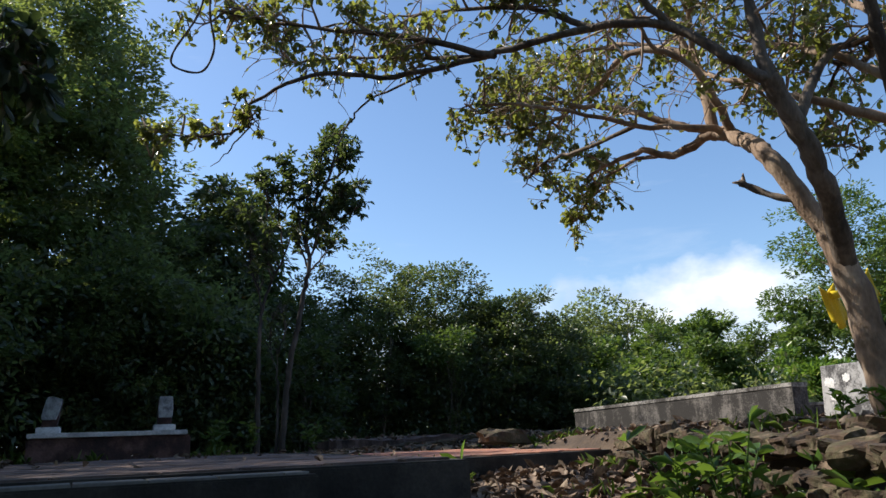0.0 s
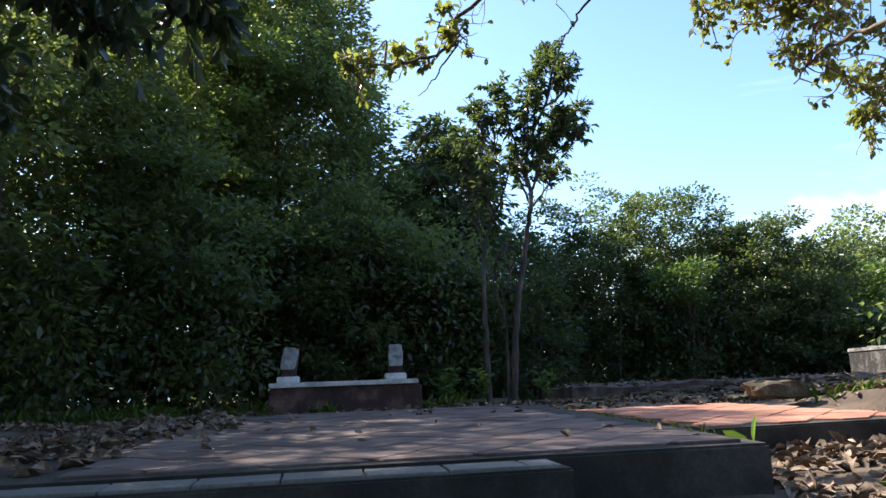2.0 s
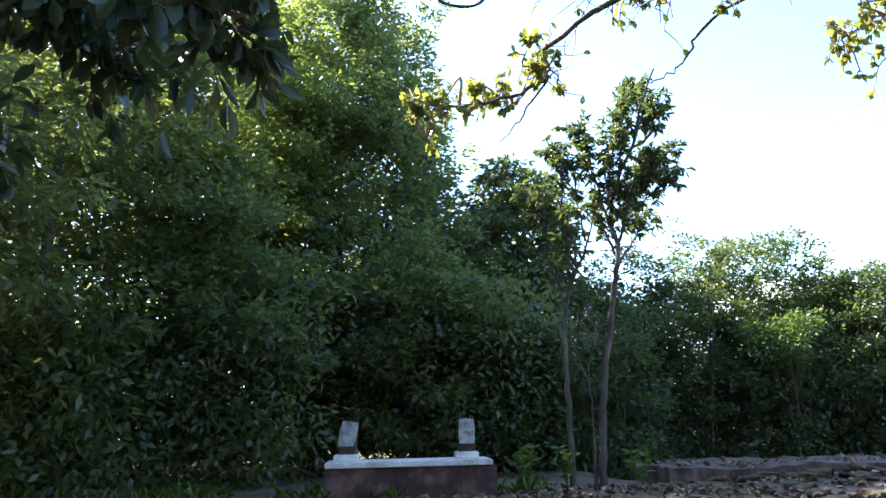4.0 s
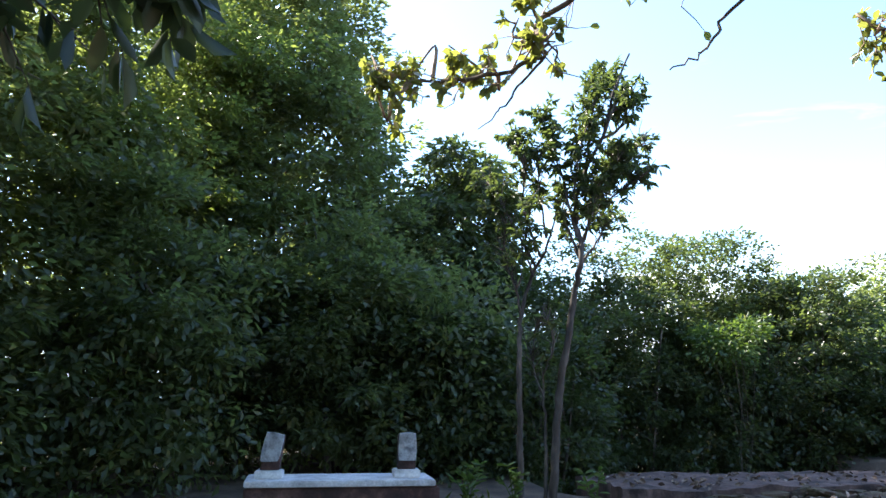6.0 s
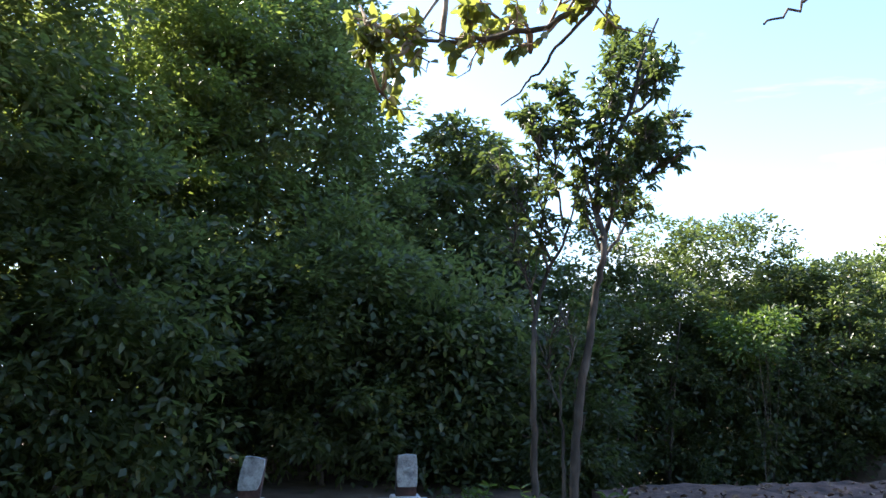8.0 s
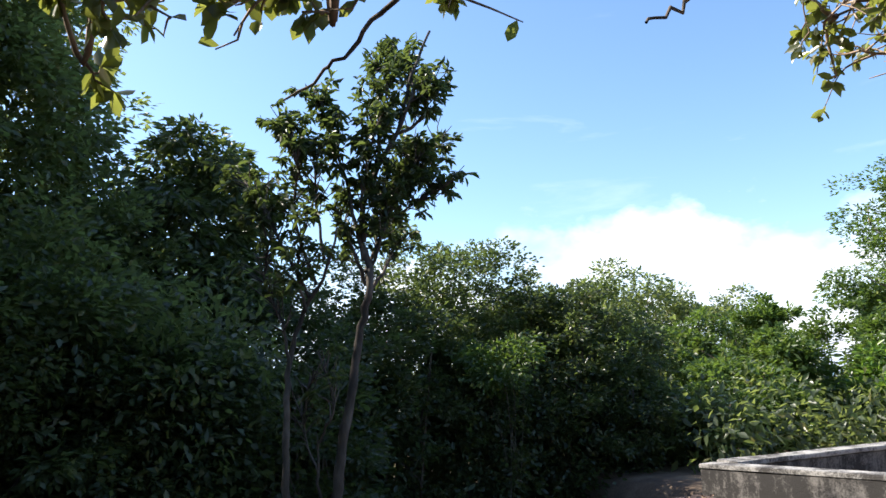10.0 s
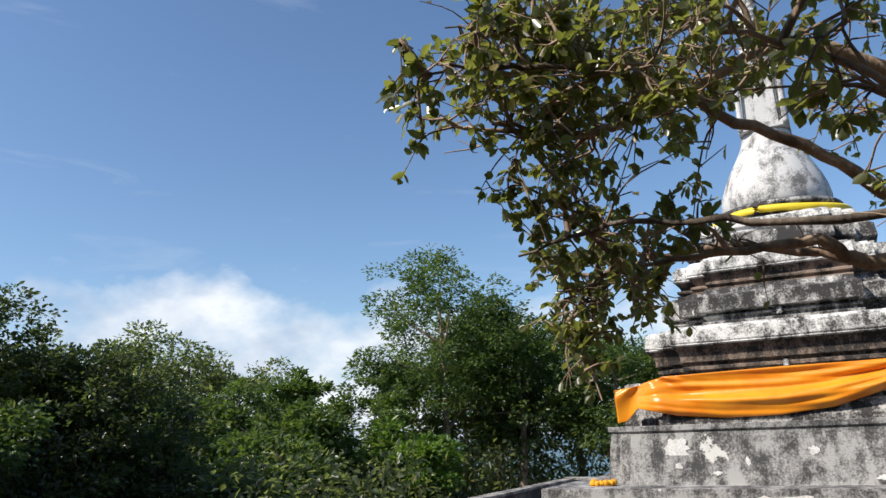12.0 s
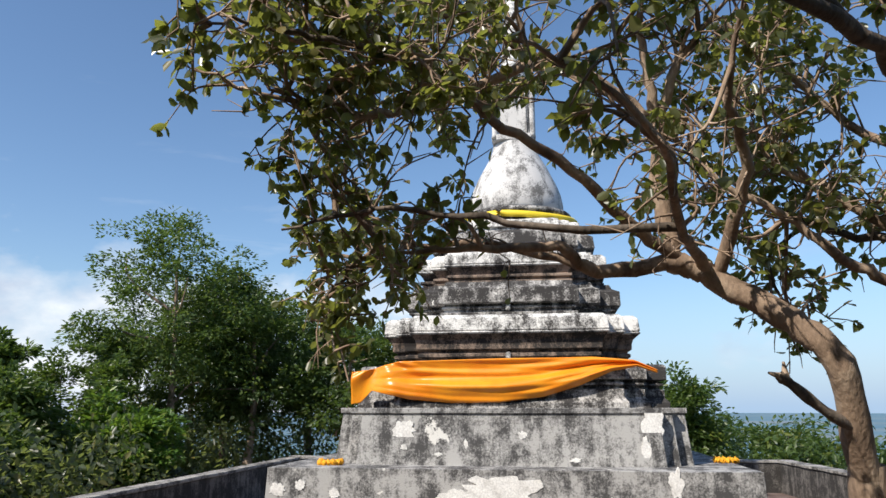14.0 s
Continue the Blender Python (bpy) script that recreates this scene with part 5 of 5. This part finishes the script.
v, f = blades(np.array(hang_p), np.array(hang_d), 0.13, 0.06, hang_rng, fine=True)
# darker leaf than this tree's crown, standing for the light behind it
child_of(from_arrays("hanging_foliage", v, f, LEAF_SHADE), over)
# unseen trees added behind the stair: they close the hilltop and block sky light
for i, (x, y, h, r) in enumerate(((-5.2, -1.5, 8.0, 2.6), (-1.5, -4.4, 8.5, 2.9), (3.0, -5.0, 8.0, 2.8), (8.5, -6.0, 7.0, 2.4), (-8.5, -6.0, 8.0, 2.8))):
    wood_tree("woodland_tree", x, y, h, r, 0.6, 180 + i, "unseen dense tree added below the stair to block sky light", "trees below the stair", LEAF_WOOD, (0.30, 0.15), 130, 0.55, 44, trunk_r=0.14, boughs=22)


# ---- loose stones ----
def stone_mesh(seed, sx, sy, sz, rough=0.22):
    bm = bmesh.new()
    bmesh.ops.create_cube(bm, size=1)
    bmesh.ops.subdivide_edges(bm, edges=list(bm.edges), cuts=3, use_grid_fill=True)
    rng = random.Random(seed)
    o = Vector((rng.uniform(0, 40), rng.uniform(0, 40), rng.uniform(0, 40)))
    for v in bm.verts:
        v.co = v.co.lerp(v.co.normalized() * 0.62, 0.42)
        v.co += noise.noise_vector(v.co * 1.5 + o) * rough * 1.25 + noise.noise_vector(v.co * 4.5 + o) * 0.09
        v.co = Vector((v.co.x * sx, v.co.y * sy, v.co.z * sz))
    me = bpy.data.meshes.new("rubble_stone")
    bm.to_mesh(me)
    bm.free()
    me.materials.append(STONE)
    return me


STONES = [stone_mesh(i, 1, 1, 1) for i in range(12)]
stone_rng = random.Random(11)
made = 0


def place_stone(x, y, z, sx, sy, sz, turn, label, group):
    global made
    made += 1
    ob = new("rubble_stone", STONES[made % 12])
    ob.matrix_basis = pose(x, y, z, stone_rng.uniform(-12, 12), stone_rng.uniform(-12, 12), turn) @ Matrix.Diagonal((sx, sy, sz, 1))
    tagged(ob, label, "stone", group)


# rubble edge of the bank: two rough courses
for k in range(84):
    y = 1.3 + 3.7 * k / 83
    x = float(terrace_edge(y))
    top = float(ground_height(x + 0.4, y))
    s = stone_rng.choice((0.08, 0.10, 0.13, 0.15, 0.20)) * stone_rng.uniform(0.85, 1.1)
    place_stone(x + stone_rng.uniform(-0.05, 0.12), y, top - 0.05, s, s * stone_rng.uniform(0.7, 1.2), s * stone_rng.uniform(0.45, 0.8), stone_rng.uniform(0, 180), "rough brown laterite stone on the edge of the bank", "stones along the bank")
    if k % 5 != 2:
        place_stone(x - stone_rng.uniform(0.08, 0.22), y + 0.04, top - stone_rng.uniform(0.17, 0.26), s * 0.85, s * 0.9, s * 0.6, stone_rng.uniform(0, 180), "rough brown laterite stone low in the bank", "stones along the bank")
place_stone(3.80, 4.02, -0.02, 0.22, 0.16, 0.30, 30, "upright pale-brown laterite stone on the bank", "stones along the bank")
place_stone(4.25, 7.0, 0.08, 0.55, 0.22, 0.13, 15, "long flat pale stone behind the red slab", "stones behind the slabs")
# tumbled stones behind the slabs
for k in range(90):
    x, y = stone_rng.uniform(2.7, 7.6), stone_rng.uniform(7.5, 9.6)
    if x < 4.6 and y < 8.2 and stone_rng.random() < 0.6:
        y += 1.4
    s = stone_rng.uniform(0.08, 0.26)
    place_stone(x, y, float(ground_height(x, y)) + 0.02, s, s * stone_rng.uniform(0.5, 0.9), s * stone_rng.uniform(0.18, 0.4), stone_rng.uniform(0, 180), "flat tumbled laterite stone among leaf litter", "stones behind the slabs")
for k in range(26):
    x, y = stone_rng.uniform(3.2, 6.8), stone_rng.uniform(1.6, 5.2)
    if x < terrace_edge(y) + 0.15:
        continue
    s = stone_rng.uniform(0.08, 0.24)
    place_stone(x, y, float(ground_height(x, y)) + 0.01, s, s * 0.8, s * 0.45, stone_rng.uniform(0, 180), "small brown stone lying on the bank", "stones on the bank")
for k in range(16):
    x, y = 3.4 + k * 0.26, 9.78 + stone_rng.uniform(-0.12, 0.08)
    s = stone_rng.uniform(0.22, 0.4)
    place_stone(x, y, float(ground_height(x, y)) + 0.02, s, s * 0.7, 0.11, stone_rng.uniform(-25, 25), "dark laterite block of a low ruined edge", "ruined edge behind the slabs")


# ---- leaf litter, grass, weeds ----
def litter(boxes, seed, label):
    rng = np.random.default_rng(seed)
    P, D = [], []
    for x0, x1, y0, y1, z, n in boxes:
        p = rng.uniform((x0, y0, 0), (x1, y1, 0.0001), (n, 3))
        heap = np.sin(p[:, 0] * 3.1 + seed) * np.sin(p[:, 1] * 2.7) + rng.normal(size=n) * 0.6
        p = p[heap > -0.35]
        p[:, 2] = (ground_height(p[:, 0], p[:, 1]) if z is None else z) + rng.uniform(0.006, 0.035, len(p))
        P.append(p)
        D.append(rng.normal(size=(len(p), 3)) * np.array([1, 1, 0.28]))
    v, f = blades(np.concatenate(P), np.concatenate(D), 0.085, 0.05, rng, 0.5, True, 0.3)
    tagged(from_arrays("leaf_litter", v, f, DRY), label, "fallen leaves", kind="stuff")


litter([(-4.2, -1.2, 4.0, 9.6, None, 2800), (-1.35, -0.75, 4.0, 8.2, -0.01, 500), (-0.75, -0.35, 5.5, 8.2, 0.0, 140), (-0.9, 2.4, 8.2, 9.2, None, 520), (-0.4, 2.0, 4.2, 8.2, 0.0, 46), (1.4, 3.4, 8.3, 9.8, None, 520)], 301, "dry brown fallen leaves along the edge of the court")
litter([(2.1, 4.2, 2.4, 4.9, None, 2400), (3.2, 7.8, 1.2, 5.4, None, 1900), (2.8, 8.0, 7.5, 9.75, None, 1500), (3.4, 8.1, 9.8, 11.1, 0.09, 320), (4.5, 8.1, 5.0, 8.0, None, 1200), (2.15, 2.45, 4.6, 8.0, None, 160)], 302, "pale dry leaves scattered over stones and earth")


def grass(spots, seed, label, height=0.13):
    rng = np.random.default_rng(seed)
    P, D = [], []
    for x, y, r, n, z in spots:
        p = np.stack([x + rng.normal(size=n) * r, y + rng.normal(size=n) * r, np.zeros(n)], 1)
        p[:, 2] = ground_height(p[:, 0], p[:, 1]) if z is None else z
        P.append(p)
        D.append(rng.normal(size=(n, 3)) * np.array([0.5, 0.5, 0.1]) + np.array([0, 0, 1.0]))
    v, f = blades(np.concatenate(P), np.concatenate(D), height, 0.0055, rng, 0.1, True, 0.5)
    tagged(from_arrays("grass", v, f, GRASS), label, "grass", kind="stuff")


grass([(2.20 + 0.022 * k, 4.35 + 0.26 * k, 0.05, 30, -0.10) for k in range(10)] + [(2.45, 4.80, 0.08, 60, -0.2), (2.3, 4.7, 0.05, 60, -0.15)], 311, "grass growing in the gap between the slabs", 0.08)
grass([(3.0, 3.2, 0.25, 130, None), (3.4, 2.7, 0.25, 40, None), (3.5, 4.3, 0.12, 90, None), (2.6, 2.5, 0.25, 150, None), (4.2, 5.6, 0.15, 90, None), (5.0, 6.9, 0.18, 110, None), (4.9, 7.6, 0.2, 110, None), (4.1, 3.4, 0.2, 50, None), (4.6, 2.5, 0.3, 60, None)], 312, "tufts of green grass among the stones", 0.11)
grass([(-3.6 + 0.32 * k, 9.7 + 0.1 * math.sin(k), 0.22, 90, None) for k in range(7)] + [(1.7, 9.5, 0.12, 60, None), (0.3, 9.13, 0.1, 40, None), (-0.5, 9.3, 0.15, 70, None)], 313, "low weeds along the shaded edge of the wood", 0.16)


def leafy_plant(x, y, height, seed, stems, leaf, label, lit=LEAF_BRIGHT):
    rng = np.random.default_rng(seed)
    z0 = float(ground_height(x, y))
    ob = thing("broadleaf_plant", (x, y, z0), label, "plant", "broadleaf plants on the bank")
    for _ in range(stems):
        lean = rng.normal(size=2) * 0.22 * height
        top = np.array([x + lean[0], y + lean[1], z0 + height * rng.uniform(0.6, 1.05)])
        line = smooth_line([(x + rng.normal() * 0.03, y + rng.normal() * 0.03, z0 - 0.03), ((x + top[0]) / 2, (y + top[1]) / 2, (z0 + top[2]) / 2 + 0.04), top], 5)
        v, f = tube(line, 0.007, 0.003, 5)
        stem = child_of(from_arrays("stem", v, f, lit), ob)
        n = rng.integers(5, 9)
        at = np.array([line[int((0.35 + 0.65 * k / n) * (len(line) - 1))] for k in range(n)] + [line[-1]] * 3)
        a = rng.uniform(0, 6.28, len(at)) + np.arange(len(at)) * 2.4
        d = np.stack([np.cos(a), np.sin(a), rng.uniform(0.15, 0.9, len(at))], 1)
        for p, q in zip(at, d):
            v, f = blades(p[None], q[None], leaf, leaf * 0.34, rng, 0.3, True, 0.25)
            leaf_ob = from_arrays("leaf", v, f, lit)
            leaf_ob.parent = stem
    return ob


leafy_plant(2.42, 2.22, 0.58, 321, 10, 0.105, "broadleaf weed with long bright green leaves", LEAF_WEED)
leafy_plant(2.30, 2.42, 0.40, 330, 6, 0.10, "low broadleaf weed with narrow green leaves", LEAF_WEED)
leafy_plant(2.72, 2.10, 0.46, 322, 6, 0.10, "broadleaf weed with glossy green leaves", LEAF_WEED)
leafy_plant(2.60, 1.72, 0.44, 323, 5, 0.115, "low broadleaf weed with wide green leaves", LEAF_WEED)
leafy_plant(4.55, 2.90, 0.20, 324, 5, 0.08, "small leafy weed at the foot of the tree")
leafy_plant(4.30, 3.05, 0.16, 325, 4, 0.08, "small leafy weed at the foot of the tree")
leafy_plant(1.75, 9.75, 0.40, 326, 6, 0.10, "pale weedy shoot beside the grave bench", LEAF_LIGHT)
leafy_plant(2.15, 9.55, 0.40, 327, 5, 0.10, "pale weedy shoot below the slender trees", LEAF_LIGHT)
leafy_plant(2.95, 9.55, 0.38, 328, 5, 0.10, "pale weedy shoot below the slender trees", LEAF_LIGHT)
# single upright leaf in the gap by the slab corner
rng1 = np.random.default_rng(9)
v, f = blades(np.array([[2.16, 4.04, -0.05], [2.17, 4.06, -0.06]]), np.array([[0.10, 0.0, 1.0], [-0.6, 0.3, 0.4]]), 0.125, 0.062, rng1, 0.3, True, 0.1)
tagged(from_arrays("sprout", v, f, LEAF_BRIGHT), "bright green upright leaf sprouting beside the slab corner", "plant")


# ---- garlands on the pagoda base ----
def garland(x, y, z, seed):
    rng = np.random.default_rng(seed)
    ob = thing("marigold_garland", (x, y, z), "orange marigold garland lying on the pagoda base", "garland", "garlands")
    for k in range(14):
        a = 2 * math.pi * k / 14
        bm = bmesh.new()
        bmesh.ops.create_icosphere(bm, subdivisions=2, radius=0.035)
        for q in bm.verts:
            q.co += noise.noise_vector(q.co * 60 + Vector((k, seed, 0))) * 0.008
            q.co += Vector((0.09 * math.cos(a), 0.15 * math.sin(a), 0.032 + 0.015 * rng.normal()))
        part("flower", bm, MARIGOLD, ob, smooth=True)
    return ob


garland(11.15, 7.18, 0.972, 1)
garland(11.9, 1.75, 0.972, 2)

# ---- tiles, last ----
lay_tiles(court, -0.75, COURT_X1 - 0.09, COURT_Y0 + 0.08, COURT_Y1 - 0.12, 0.0, 0.30, 45, TILE, 401)
lay_tiles(court_2, 2.48, 3.96, 4.98, 7.34, -0.03, 0.30, 45, TILE_RED, 402)
lay_tiles(step_1, -1.25, 1.09, 3.58, 3.77, -0.025, 0.30, 0, TILE_PALE, 403)
